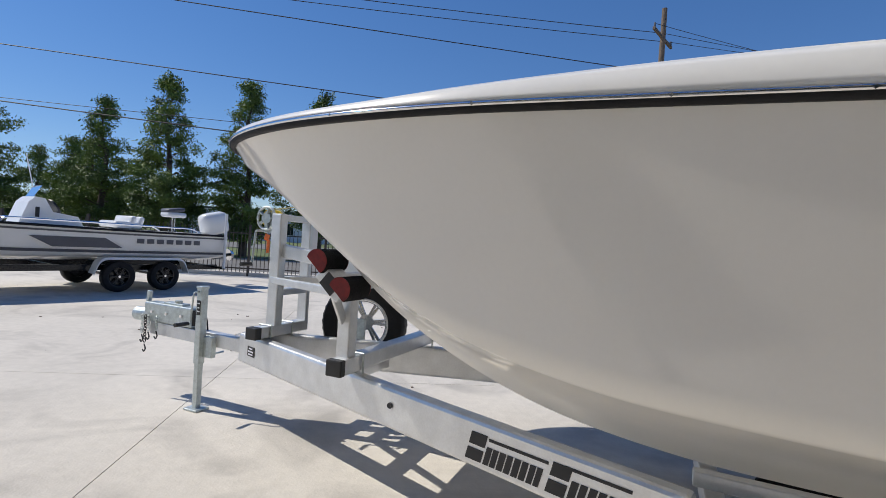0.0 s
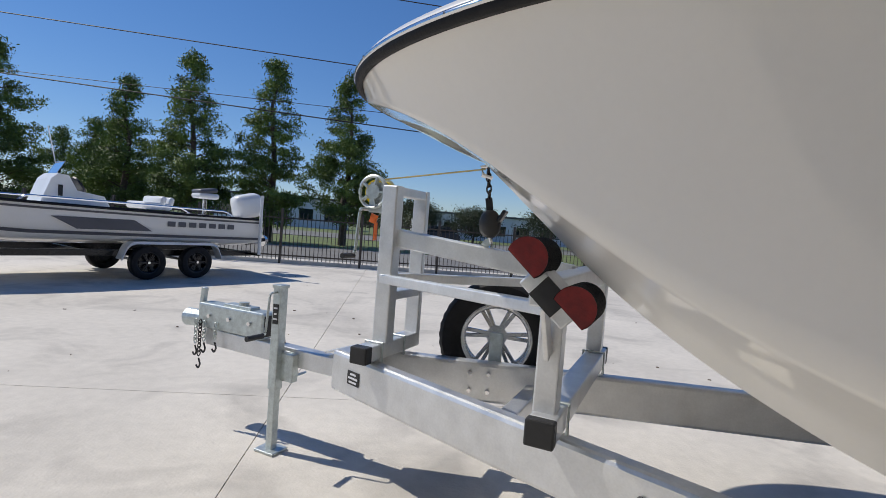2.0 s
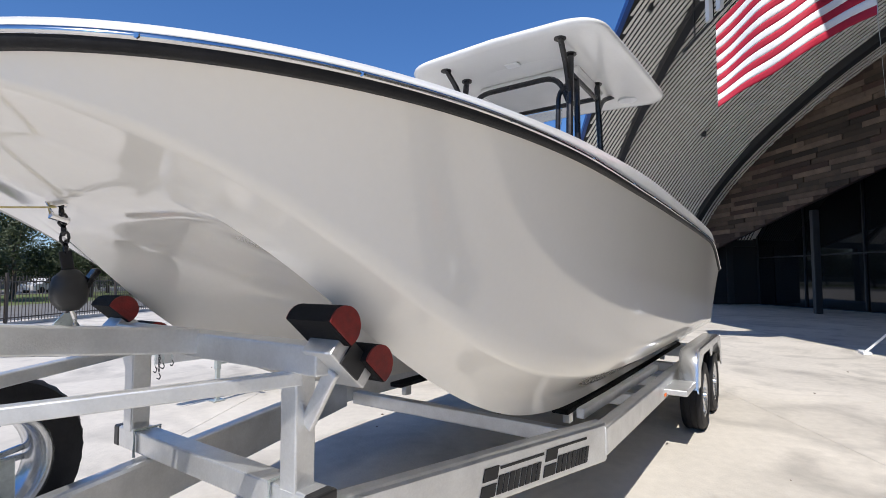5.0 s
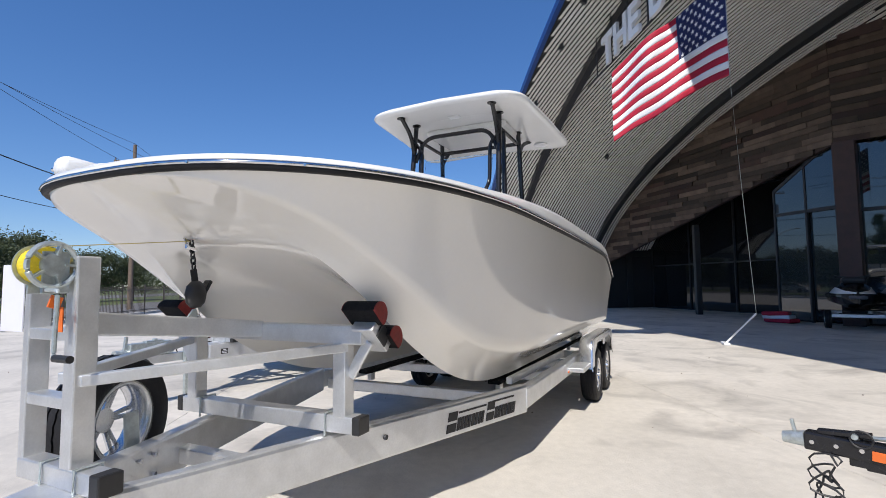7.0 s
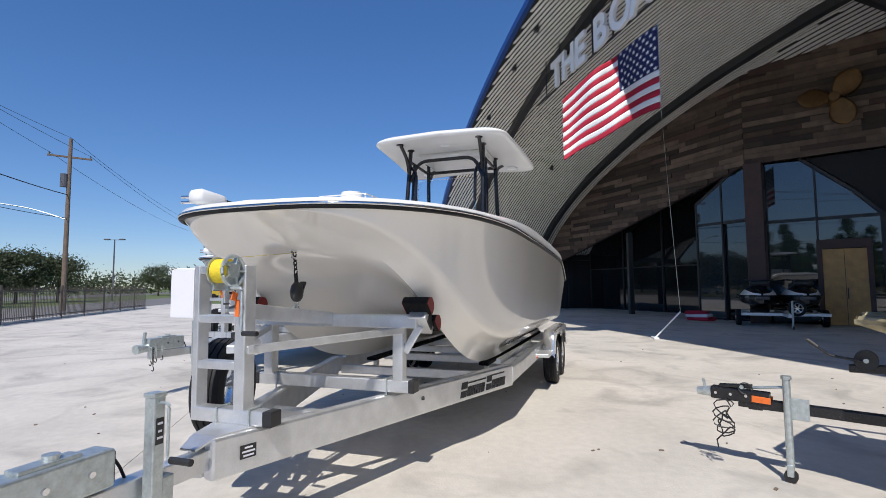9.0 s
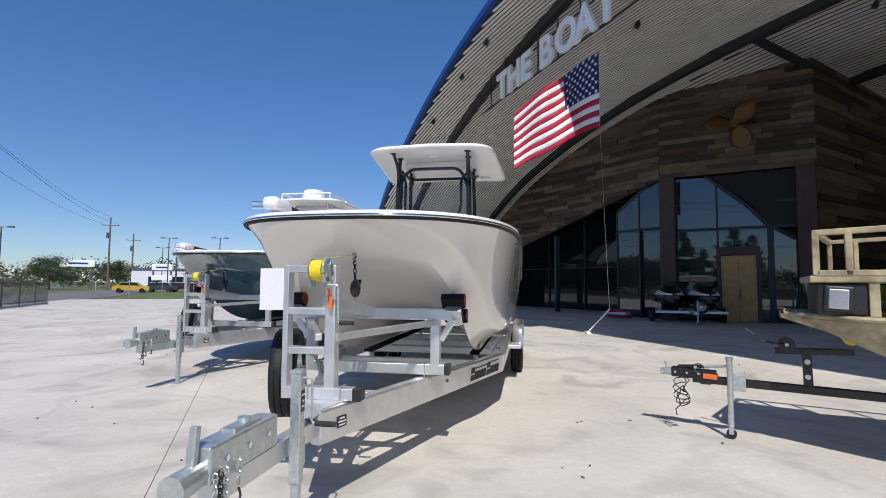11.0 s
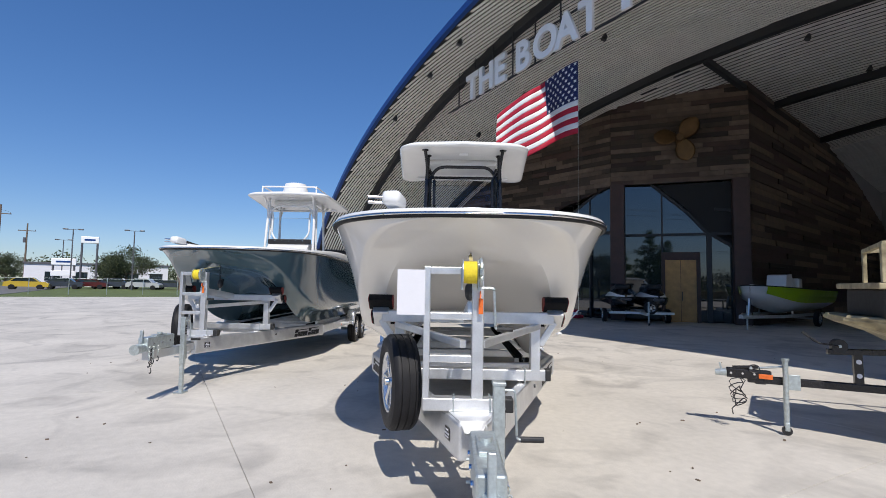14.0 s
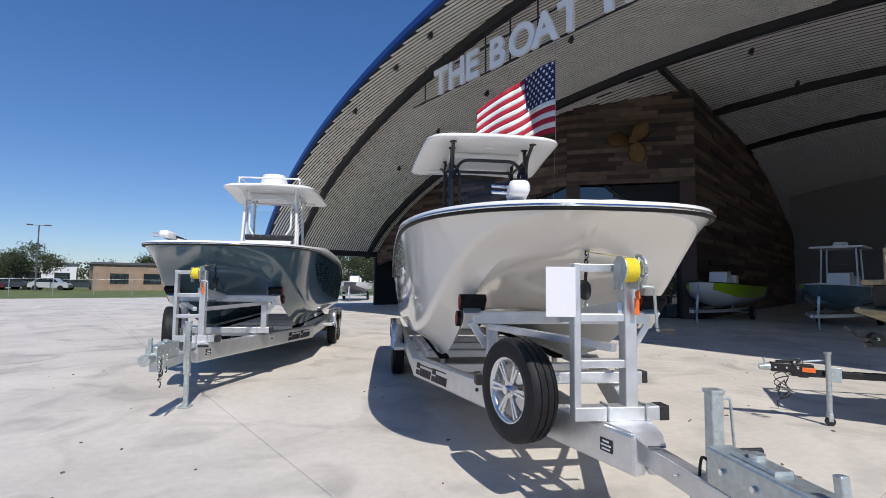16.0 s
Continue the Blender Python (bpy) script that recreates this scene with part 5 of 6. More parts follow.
part("jack_wheel", cyl((-0.6, -0.14, 0.06), (-0.6, -0.10, 0.06), 0.06, None, 16), BLACK_PLASTIC, pt)
for s in (-1, 1):
    make_wheel(pt, (1.0, 1.18 * s, 0.27), 0.27, 0.16, (0, s, 0))
    part("side_rail", bar((0.0, 1.0 * s, 0.42), (2.2, 1.0 * s, 0.42), 0.07, 0.08), ALU, pt)
    part("bunk", bar((0.1, 0.55 * s, 0.52), (2.3, 0.55 * s, 0.52), 0.35, 0.06), CARPET, pt)
make_wheel(pt, (-0.12, -0.30, 0.62), 0.24, 0.14, (-1, 0, 0), 1, "spare_wheel")


def watercraft(v):
    o = thing("watercraft", PW @ Matrix.Translation((0, v, 0)), "black and white personal watercraft on a trailer", "watercraft", "watercraft on the trailer")
    rows = []
    for i in range(13):
        f = i / 12
        w = 0.50 * (1 - (1 - min(1, f * 2.2)) ** 2.2) ** 0.5 + 0.03
        zb = 0.58 + 0.22 * max(0, 1 - f * 2.5)
        rows.append([Vector((-0.25 + 3.0 * f, y * w, z)) for y, z in ((-1.0, 1.0), (-1.02, 0.92), (-0.85, 0.74), (0, zb), (0.85, 0.74), (1.02, 0.92), (1.0, 1.0))])
    bm = loft(rows)
    for r in (rows[0], rows[-1]):
        bm.faces.new([bm.verts.new(p) for p in r])
    part("hull", bm, BLACK_PAINT, o, "black hull")
    rows = []
    for i in range(13):
        f = i / 12
        w = 0.47 * (1 - (1 - min(1, f * 2.0)) ** 2.2) ** 0.5 + 0.02
        h = 0.10 + 0.28 * math.sin(math.pi * min(1, f * 1.35)) ** 1.2 if f < 0.75 else 0.12
        rows.append([Vector((-0.18 + 2.85 * f, y * w, 1.0 + h * z)) for y, z in ((-1.0, 0), (-0.8, 0.45), (-0.4, 0.9), (0, 1), (0.4, 0.9), (0.8, 0.45), (1.0, 0))])
    part("hood", loft(rows), BLACK_PAINT, o, "black hood", True)
    for k in (0, 4):
        strip_rows = [[r[k + i] + Vector((-0.006, (-0.012 if k == 0 else 0.012), 0.012)) for i in ((0, 1) if k == 0 else (1, 2))] for r in rows[:8]]
        part("side_panel", loft(strip_rows), WHITE_GEL, o, "white side panel", True)
    part("seat", box((1.7, 0, 1.28), (1.3, 0.34, 0.25), None, 0.09), BLACK_PLASTIC, o)
    part("handlebar", tube(rounded([(0.85, -0.40, 1.50), (0.80, -0.12, 1.46), (0.80, 0.12, 1.46), (0.85, 0.40, 1.50)], 0.1), 0.025), BLACK_PLASTIC, o)
    part("front_shroud", box((0.62, 0, 1.38), (0.35, 0.55, 0.18), None, 0.07), BLACK_PLASTIC, o)
    part("bumper", box((-0.2, 0, 0.92), (0.12, 0.4, 0.10), None, 0.04), GREY_STRIPE, o)
    return o


watercraft(-0.58)
watercraft(0.58)
pile = thing("vest_pile", pose(15.3, -9.35, 0, 0, 0, 25) @ Matrix.Scale(1.3, 4), "pile of red and white folded gear on the slab", "bags")
for k, (mt, z) in enumerate(((FLAG_RED, 0.07), (PAPER, 0.17), (FLAG_RED, 0.26))):
    part("folded_bag", box((0.05 * k, 0.03 * k, z), (0.75 - 0.05 * k, 0.45, 0.11), Matrix.Rotation(0.2 * k, 3, 'Z'), 0.04), mt, pile)


# ---- further boats under the vault ----
def simple_boat(name, M, length, beam, deck_z, mats, label, console=True, top=False, frame=True):
    o = thing(name, M, label, "boat")
    rows, stripe = [], []
    for i in range(17):
        f = i / 16
        u = length * f
        w = beam / 2 * (1 - (1 - min(1, f * 1.9)) ** 2.0) ** 0.62 + 0.01
        zk = 0.55 + (deck_z - 0.75) * max(0, 1 - f * 2.6) ** 1.6
        zs = deck_z + 0.16 * (1 - f) ** 2
        rows.append([Vector((u, y * w, zk + (zs - zk) * h)) for y, h in ((-1, 1), (-0.97, 0.72), (-0.88, 0.42), (-0.5, 0.15), (0, 0), (0.5, 0.15), (0.88, 0.42), (0.97, 0.72), (1, 1))])
    bm = loft(rows)
    bm.faces.new([bm.verts.new(p) for p in rows[-1]])
    part("hull", bm, mats[0], o, "", True)
    for s in (0, 8):
        sgn = -1 if s == 0 else 1
        k = 1 if s == 0 else -1
        def out(p, f):
            return Vector((p.x - 0.05 * (1 - f), p.y * 1.02 + 0.012 * sgn, p.z))
        a = [[out(r[s], i / 15) - Vector((0, 0, 0.02)), out(r[s + k], i / 15), out(r[s + k].lerp(r[s + 2 * k], 0.9), i / 15)] for i, r in enumerate(rows[1:])]
        part("side_stripe", loft(a), mats[1], o)
        part("rub_rail", tube([r[s] for r in rows], 0.025, 6), mats[2], o)
    part("deck", loft([[r[0] + Vector((0, 0.02, 0.0)), Vector((r[0].x, 0, r[0].z + 0.04)), r[8] + Vector((0, -0.02, 0.0))] for r in rows]), WHITE_GEL, o)
    if console:
        part("console", prism([(length * 0.42, deck_z), (length * 0.44, deck_z + 0.6), (length * 0.53, deck_z + 0.66), (length * 0.58, deck_z)], -0.36, 0.36, 1), WHITE_GEL, o)
        part("windscreen", bar((length * 0.45, 0, deck_z + 0.6), (length * 0.49, 0, deck_z + 0.95), 0.66, 0.012), CLEAR, o)
        part("seat", box((length * 0.68, 0, deck_z + 0.25), (0.5, 0.8, 0.5), None, 0.06), WHITE_GEL, o)
    if top:
        part("hard_top", box((length * 0.52, 0, deck_z + 1.62), (1.9, 1.7, 0.09), None, 0.04), WHITE_GEL, o)
        part("radar_dome", cyl((length * 0.52, 0, deck_z + 1.66), (length * 0.52, 0, deck_z + 1.86), 0.28, 0.22, 24), WHITE_PLASTIC, o)
        for s in (-1, 1):
            for du in (-0.5, 0.5):
                part("pipe_leg", tube([(length * 0.52 + du, 0.6 * s, deck_z), (length * 0.52 + du * 0.8, 0.55 * s, deck_z + 1.6)], 0.028, 8), WHITE_GEL, o)
    if frame:
        tr = thing("boat_trailer", M, "plain grey trailer under a parked boat", "trailer")
        for s in (-1, 1):
            part("frame_beam", bar((-0.9, 0.04 * s, 0.48), (1.2, 0.7 * s, 0.48), 0.07, 0.12), ALU, tr)
            part("frame_beam", bar((1.2, 0.7 * s, 0.48), (length - 0.3, 0.7 * s, 0.48), 0.07, 0.12), ALU, tr)
            make_wheel(tr, (length * 0.66, beam / 2 - 0.06 if beam < 2 else 1.0 * s, 0.32), 0.32, 0.18, (0, s, 0)) if beam >= 2 else make_wheel(tr, (length * 0.66, 0.85 * s, 0.32), 0.32, 0.18, (0, s, 0))
            part("bunk_post", box((length * 0.4, 0.6 * s, 0.56), (0.06, 0.06, 0.2)), ALU, tr)
        part("axle", cyl((length * 0.66, -0.95, 0.32), (length * 0.66, 0.95, 0.32), 0.03, None, 10), GALV, tr)
        part("tongue_jack", tube([(-0.6, -0.1, 0.0), (-0.6, -0.1, 0.9)], 0.03, 10), GALV, tr)
        part("winch_post", bar((-0.2, 0, 0.5), (-0.05, 0, 1.15), 0.07, 0.09), ALU, tr)
    return o


simple_boat("ski_boat", pose(8.8, -12.7, 0, 0, 0, -74), 6.4, 2.3, 1.50, (WHITE_GEL, LIME, BLACK_RUB), "lime green and white runabout in the shade of the vault")
simple_boat("center_console_boat", pose(5.2, -14.2, 0, 0, 0, -80), 6.6, 2.4, 1.45, (HULL_BLUE, HULL_BLUE, WHITE_GEL), "dark teal fishing boat with white hard top in shade", True, True)
simple_boat("open_boat", pose(33.0, -6.6, 0, 0, 0, -28), 6.0, 2.3, 1.35, (GREY_STRIPE, WHITE_GEL, WHITE_GEL), "grey open boat parked behind the building's corner")

# ---- bay boat on a dark trailer across the lot ----
BD = Vector((-0.55, -0.835, 0)).normalized()
MS = Matrix((-BD, Vector((BD.y, -BD.x, 0)), Vector((0, 0, 1)))).transposed().to_4x4()
MS.translation = Vector((-6.1, 13.5, 0.0)) + BD * 6.9
bay = thing("bay_boat", MS, "white low bay boat with grey side decals and outboard", "boat")
rows = []
for i in range(19):
    f = i / 18
    w = 1.15 * (1 - (1 - min(1, f * 2.1)) ** 2.2) ** 0.6 + 0.01
    zk, zs = 0.62 + 0.42 * max(0, 1 - f * 3.0) ** 1.5, 1.30 + 0.10 * (1 - f) ** 2
    rows.append([Vector((6.4 * f, y * w, zk + (zs - zk) * h)) for y, h in ((-1, 1), (-0.985, 0.75), (-0.95, 0.45), (-0.85, 0.22), (0, 0), (0.85, 0.22), (0.95, 0.45), (0.985, 0.75), (1, 1))])
bm = loft(rows)
bm.faces.new([bm.verts.new(p) for p in rows[-1]])
part("hull", bm, WHITE_GEL, bay, "white gelcoat hull", True)
part("deck", loft([[r[0], Vector((r[0].x, 0, r[0].z + 0.02)), r[8]] for r in rows]), WHITE_GEL, bay)
for k, sgn in ((0, -1), (8, 1)):
    part("rub_rail", tube([r[k] + Vector((0, 0.01 * sgn, 0)) for r in rows], 0.028, 6), BLACK_RUB, bay)
    k2 = k + (1 if k == 0 else -1)
    part("pinstripe", loft([[r[k].lerp(r[k2], 0.35) + Vector((0, 0.012 * sgn, 0)), r[k].lerp(r[k2], 0.55) + Vector((0, 0.012 * sgn, 0))] for r in rows[2:]]), GREY_STRIPE, bay)
    k3 = k2 + (1 if k == 0 else -1)
    part("lower_stripe", loft([[r[k3].lerp(r[k3 + (1 if k == 0 else -1)], 0.3) + Vector((0, 0.012 * sgn, 0)), r[k3].lerp(r[k3 + (1 if k == 0 else -1)], 0.65) + Vector((0, 0.012 * sgn, 0))] for r in rows[3:]]), GREY_STRIPE, bay)
    for x0 in (2.45, 3.05):
        part("decal", prism([(x0 - 0.05, 1.14), (x0 + 0.62, 1.14), (x0 + 0.95, 0.94), (x0 + 0.32, 0.94)], 1.146 * sgn, 1.152 * sgn, 1), GREY_STRIPE, bay, "dark grey slanted decal")
    for q in range(7):
        part("letter_block", box((4.35 + 0.21 * q, 1.155 * sgn, 1.10), (0.15, 0.006, 0.10)), GREY_STRIPE, bay)
part("console", prism([(2.45, 1.28), (2.62, 1.78), (2.72, 1.88), (2.88, 1.86), (3.02, 1.60), (3.46, 1.53), (3.60, 1.28)], -0.36, 0.36, 1), WHITE_GEL, bay, "white side console")
part("windscreen", bar((2.72, 0, 1.86), (2.86, 0, 2.12), 0.46, 0.008), CLEAR, bay)
part("console_hatch", box((2.76, -0.364, 1.58), (0.07, 0.01, 0.20), None, 0.004), BLACK_PLASTIC, bay)
part("steering_wheel", cyl((3.10, -0.1, 1.70), (3.13, -0.1, 1.72), 0.17, None, 20), BLACK_PLASTIC, bay)
part("antenna", tube([(2.9, 0.2, 1.8), (2.7, 0.2, 2.75)], 0.01, 5), WHITE_PLASTIC, bay)
for u, v, w in ((4.35, 0.0, 0.85), (4.75, 0.3, 0.5)):
    st = part("boat_seat", box((u, v, 1.43), (0.42, w, 0.16), None, 0.06), WHITE_GEL, bay, "white padded seat", True)
    part("seat_back", box((u + 0.18, v, 1.54), (0.12, w, 0.20), Matrix.Rotation(0.2, 3, 'Y'), 0.05), WHITE_GEL, st, "", True)
for u, v in ((0.75, 0.0), (5.45, -0.35)):
    st = part("pedestal_seat", box((u, v, 1.74), (0.46, 0.42, 0.13), None, 0.055), WHITE_GEL, bay, "white folding seat on a post", True)
    part("seat_back", box((u - 0.02, v, 1.85), (0.42, 0.40, 0.10), Matrix.Rotation(-0.15, 3, 'Y'), 0.045), GREY_STRIPE if u > 2 else WHITE_GEL, st, "", True)
    part("seat_post", cyl((u, v, 1.28), (u, v, 1.70), 0.035, None, 12), CHROME, st)
part("grab_rail", tube(rounded([(2.0, -0.95, 1.34), (2.1, -0.95, 1.45), (5.6, -0.95, 1.43), (5.8, -0.95, 1.32)], 0.1), 0.018), CHROME, bay)
part("grab_rail", tube(rounded([(2.0, 0.95, 1.34), (2.1, 0.95, 1.45), (5.6, 0.95, 1.43), (5.8, 0.95, 1.32)], 0.1), 0.018), CHROME, bay)
eng = part("outboard_cowl", box((6.72, 0, 1.60), (0.72, 0.46, 0.60), Matrix.Rotation(radians(-14), 3, 'Y'), 0.15), WHITE_GEL, bay, "white and grey outboard engine cowl", True)
part("midsection", box((6.85, 0, 1.05), (0.26, 0.20, 0.65), Matrix.Rotation(radians(-14), 3, 'Y'), 0.05), BLACK_PLASTIC, eng)
part("gearcase", cyl((6.75, 0, 0.70), (7.25, 0, 0.78), 0.07, 0.04, 12), BLACK_PLASTIC, eng)
part("propeller", cyl((7.2, 0, 0.77), (7.32, 0, 0.79), 0.17, 0.10, 9), CHROME, eng)
for s in (-1, 1):
    part("name_bars", box((6.72, 0.215 * s, 1.60), (0.32, 0.006, 0.05), Matrix.Rotation(radians(-14), 3, 'Y')), GREY_STRIPE, eng)
bt = thing("bay_boat_trailer", MS, "dark tandem trailer under the white bay boat", "trailer")
for s in (-1, 1):
    part("guide_post", tube([(6.3, 1.22 * s, 0.50), (6.3, 1.22 * s, 1.85)], 0.035, 10), WHITE_PLASTIC, bt, "white boat guide post")
    part("guide_arm", bar((6.3, 0.6 * s, 0.50), (6.3, 1.24 * s, 0.50), 0.05, 0.05), BLACK_PAINT, bt)
for s in (-1, 1):
    part("frame_beam", bar((-0.9, 0.05 * s, 0.50), (1.4, 0.75 * s, 0.50), 0.06, 0.12), BLACK_PAINT, bt)
    part("frame_beam", bar((1.4, 0.75 * s, 0.50), (6.4, 0.75 * s, 0.50), 0.06, 0.12), BLACK_PAINT, bt)
    for u in (4.0, 4.95):
        # rims coloured black to paint in the shade under the boat
        make_wheel(bt, (u, 1.0 * s, 0.33), 0.33, 0.19, (0, s, 0), 1, "wheel", BLACK_PAINT)
    pts = rounded([Vector((3.5, 0, 0.42)), Vector((3.62, 0, 0.74)), Vector((5.33, 0, 0.74)), Vector((5.46, 0, 0.42))], 0.3, 7)
    part("fender", loft([[(p.x, s * v, p.z + d) for v, d in ((0.88, 0), (1.14, 0), (1.15, -0.05), (1.13, -0.05), (1.12, -0.02), (0.88, -0.02))] for p in pts], True), WHITE_GEL, bt)
for u in (4.0, 4.95):
    part("axle", cyl((u, -0.95, 0.33), (u, 0.95, 0.33), 0.03, None, 10), BLACK_PAINT, bt)
part("cross_member", box((3.0, 0, 0.50), (0.07, 1.5, 0.10)), BLACK_PAINT, bt)
part("rear_cross_member", box((6.2, 0, 0.50), (0.07, 1.5, 0.10)), BLACK_PAINT, bt)

# ---- fence ----
F0, F1 = Vector((-30, 12.6, 0)), Vector((34, 21.8, 0))
fence = thing("fence", Matrix.Identity(4), "dark brown steel picket fence along the lot", "fence")
fd = (F1 - F0).normalized()
fl = (F1 - F0).length
picket = bpy.data.meshes.new("picket")
_b = box((0, 0, 0.75), (0.017, 0.017, 1.5))
_b.to_mesh(picket)
_b.free()
picket.materials.append(FENCE_MAT)
far = bmesh.new()
n_near = 0
for i in range(int(fl / 0.125)):
    p = F0 + fd * (i * 0.125)
    if -7 < p.x < 14 and n_near < 300:
        o = new("picket", picket)
        o.parent = fence
        o.location = p + Vector((0, 0, 0.06))
        n_near += 1
    else:
        add_box(far, p + Vector((0, 0, 0.81)), (0.017, 0.017, 1.5))
tagged(part("picket_run", far, FENCE_MAT, fence), kind="stuff")
for i in range(int(fl / 2.4) + 1):
    p = F0 + fd * (i * 2.4)
    part("post", box(p + Vector((0, 0, 0.83)), (0.07, 0.07, 1.66), None, 0.006), FENCE_MAT, fence)
for z in (0.25, 1.38):
    part("rail", bar(F0 + Vector((0, 0, z)), F1 + Vector((0, 0, z)), 0.03, 0.04, 0), FENCE_MAT, fence)
tagged(link("kerb", turned(bar(F0 + Vector((0, 0.1, 0.04)), F1 + Vector((0, 0.1, 0.04)), 0.25, 0.16, 0.02), Matrix.Identity(4)), CONCRETE), "low concrete kerb under the fence", "kerb", kind="structure")
# second, low fence beyond the lot's far end
fence_b = thing("fence", Matrix.Identity(4), "thin wire fence beyond the far end of the lot", "fence")
for i in range(22):
    y = 26 - 3.0 * i
    part("post", cyl((52 + 0.12 * i, y, -0.1), (52 + 0.12 * i, y, 1.5), 0.03, None, 8), GALV, fence_b)
part("top_wire", tube([(52, 26, 1.45), (54.6, -38, 1.45)], 0.012, 5), GALV, fence_b)

# ---- road, verge, cars ----
def strip(name, d0, d1, z, mat, label, cat):
    nrm = Vector((-fd.y, fd.x, 0))
    a, b = F0 - fd * 250, F1 + fd * 450
    pts = [a + nrm * d0, b + nrm * d0, b + nrm * d1, a + nrm * d1]
    return tagged(link(name, prism([(p.x, p.y) for p in pts], z - 0.12, z), mat), label, cat, kind="structure")


strip("side_road", 0.35, 11.0, -0.035, ASPHALT, "grey asphalt lane beyond the fence", "road")
strip("road", 27, 43, -0.03, ASPHALT, "wide grey asphalt road beyond the grass", "road")


def make_car(M, paint, label, tall=0.0):
    o = thing("car", M, label, "car", "cars across the road")
    prof = [(-2.2, 0.35), (-2.25, 0.75), (-1.9, 0.92 + tall * 0.3), (-1.3, 0.97 + tall * 0.3), (-0.65, 1.42 + tall), (1.1, 1.42 + tall), (1.75, 1.0 + tall * 0.5), (2.2, 0.95), (2.25, 0.4)]
    part("body", prism(prof, -0.86, 0.86, 1), paint, o)
    part("glass", prism([(-1.15, 0.99 + tall * 0.3), (-0.62, 1.36 + tall), (1.05, 1.36 + tall), (1.55, 1.02 + tall * 0.5)], -0.872, 0.872, 1), WIN_GLASS, o)
    for u in (-1.35, 1.4):
        for s in (-1, 1):
            part("wheel", cyl((u, 0.70 * s, 0.33), (u, 0.90 * s, 0.33), 0.33, None, 20), BLACK_RUB, o)
    return o


for x, y, yaw, k, tall in ((74, 30, 100, 2, 0.1), (79, 27.5, 95, 1, 0.1), (82, 25.2, 92, 3, 0), (84, 22.5, 90, 1, 0.2), (80, 18, 80, 0, 0.2), (82, 14.8, 84, 1, 0), (86, 24, 88, 4, 0), (40, 52, 8, 4, 0.1), (-3, 49, 8, 1, 0.3), (18, 47, 8, 4, 0)):
    make_car(pose(x, y, -0.07, 0, 0, yaw), CAR_COLOURS[k], ("silver-grey", "dark", "yellow", "dark red", "white")[k] + " parked car beyond the lot", tall)

# ---- utility poles and wires ----
def power_pole(x, y, h, yaw=97, arms=1):
    o = thing("utility_pole", pose(x, y, -0.07, 0, 0, yaw), "weathered wooden utility pole with crossarm", "utility pole", "utility poles")
    part("pole", cyl((0, 0, 0), (0, 0, h), 0.17, 0.11, 12), POLE_WOOD, o)
    part("crossarm", bar((-1.25, 0, h - 1.3), (1.25, 0, h - 1.3), 0.10, 0.12), POLE_WOOD, o)
    for v in (-1.15, 0, 1.15):
        part("insulator", cyl((v, 0, h - 1.24), (v, 0, h - 1.05), 0.05, 0.035, 8), GREY_STRIPE, o)
    part("transformer", cyl((0.28, 0, h - 3.4), (0.28, 0, h - 2.5), 0.22, None, 14), GREY_STRIPE, o)
    return o


power_pole(31.2, 25.8, 11.9, 122.7)
power_pole(86, 37.5, 12.0)
power_pole(104, 40, 11)
power_pole(9.05, 22.0, 12.5, 50)
power_pole(-33, 15.9, 12.5, 50)

def wire(a, b, sag, r=0.018):
    a, b = Vector(a), Vector(b)
    pts = [a.lerp(b, i / 24) - Vector((0, 0, sag * 4 * (i / 24) * (1 - i / 24))) for i in range(25)]
    return tagged(link("power_line", tube(pts, r, 5), WIRE), "black overhead power line between poles", "cable", "power lines")


for k, (dx, dy, dz) in enumerate(((-0.62, 0.97, 10.75), (0.62, -0.97, 10.75), (0, 0, 11.9))):
    near = (9.05 + (-0.74, 0.0, 0.74)[k], 22.0 + (-0.88, 0.0, 0.88)[k], 11.35)
    wire(near, (31.2 + dx, 25.8 + dy, dz), 0.25, 0.012)
    wire((31.2 + dx, 25.8 + dy, dz), (86, 37.5 + dy, dz + 0.2), 0.9, 0.014)
    if k:
        wire((near[0] - 42.2, near[1] - 6.1, 11.35), near, 0.35, 0.016)
wire((31.2, 25.8, 7.9), (9.05, 22.0, 8.3), 0.4, 0.03)
wire((31.2, 25.8, 6.3), (9.05, 22.0, 6.2), 0.4, 0.018)
wire((-33, 15.9, 10.85), (9.05, 22.0, 9.6), 0.1, 0.020)
wire((-33, 15.9, 8.4), (9.05, 22.0, 6.85), 0.1, 0.020)
wire((-33, 15.9, 6.4), (9.05, 22.0, 4.65), 0.1, 0.022)
wire((-33, 15.9, 6.0), (9.05, 22.0, 5.6), 0.1, 0.012)


# ---- trees ----
def leaf_mesh(name, clumps, per, size, rad, mat, seed):
    """Many small leaf blades gathered in flat sprays round the given places."""
    r = np.random.RandomState(seed)
    c = np.repeat(np.array(clumps, float), per, axis=0)
    n = len(c)
    d = r.normal(size=(n, 3)) * rad * np.array([1.15, 1.15, 0.75])
    p = c + d
    ax = r.normal(size=(n, 3)) + np.array([0, 0, -0.25])
    ax /= np.linalg.norm(ax, axis=1)[:, None]
    bx = np.cross(ax, r.normal(size=(n, 3)))
    bx /= np.linalg.norm(bx, axis=1)[:, None]
    s = size * (0.6 + 0.8 * r.rand(n))[:, None]
    v = np.stack([p - ax * s, p + bx * s * 0.35, p + ax * s, p - bx * s * 0.35], axis=1).reshape(-1, 3)
    f = np.arange(4 * n).reshape(-1, 4)
    me = bpy.data.meshes.new(name)
    me.from_pydata(v.tolist(), [], f.tolist())
    me.materials.append(mat)
    return me


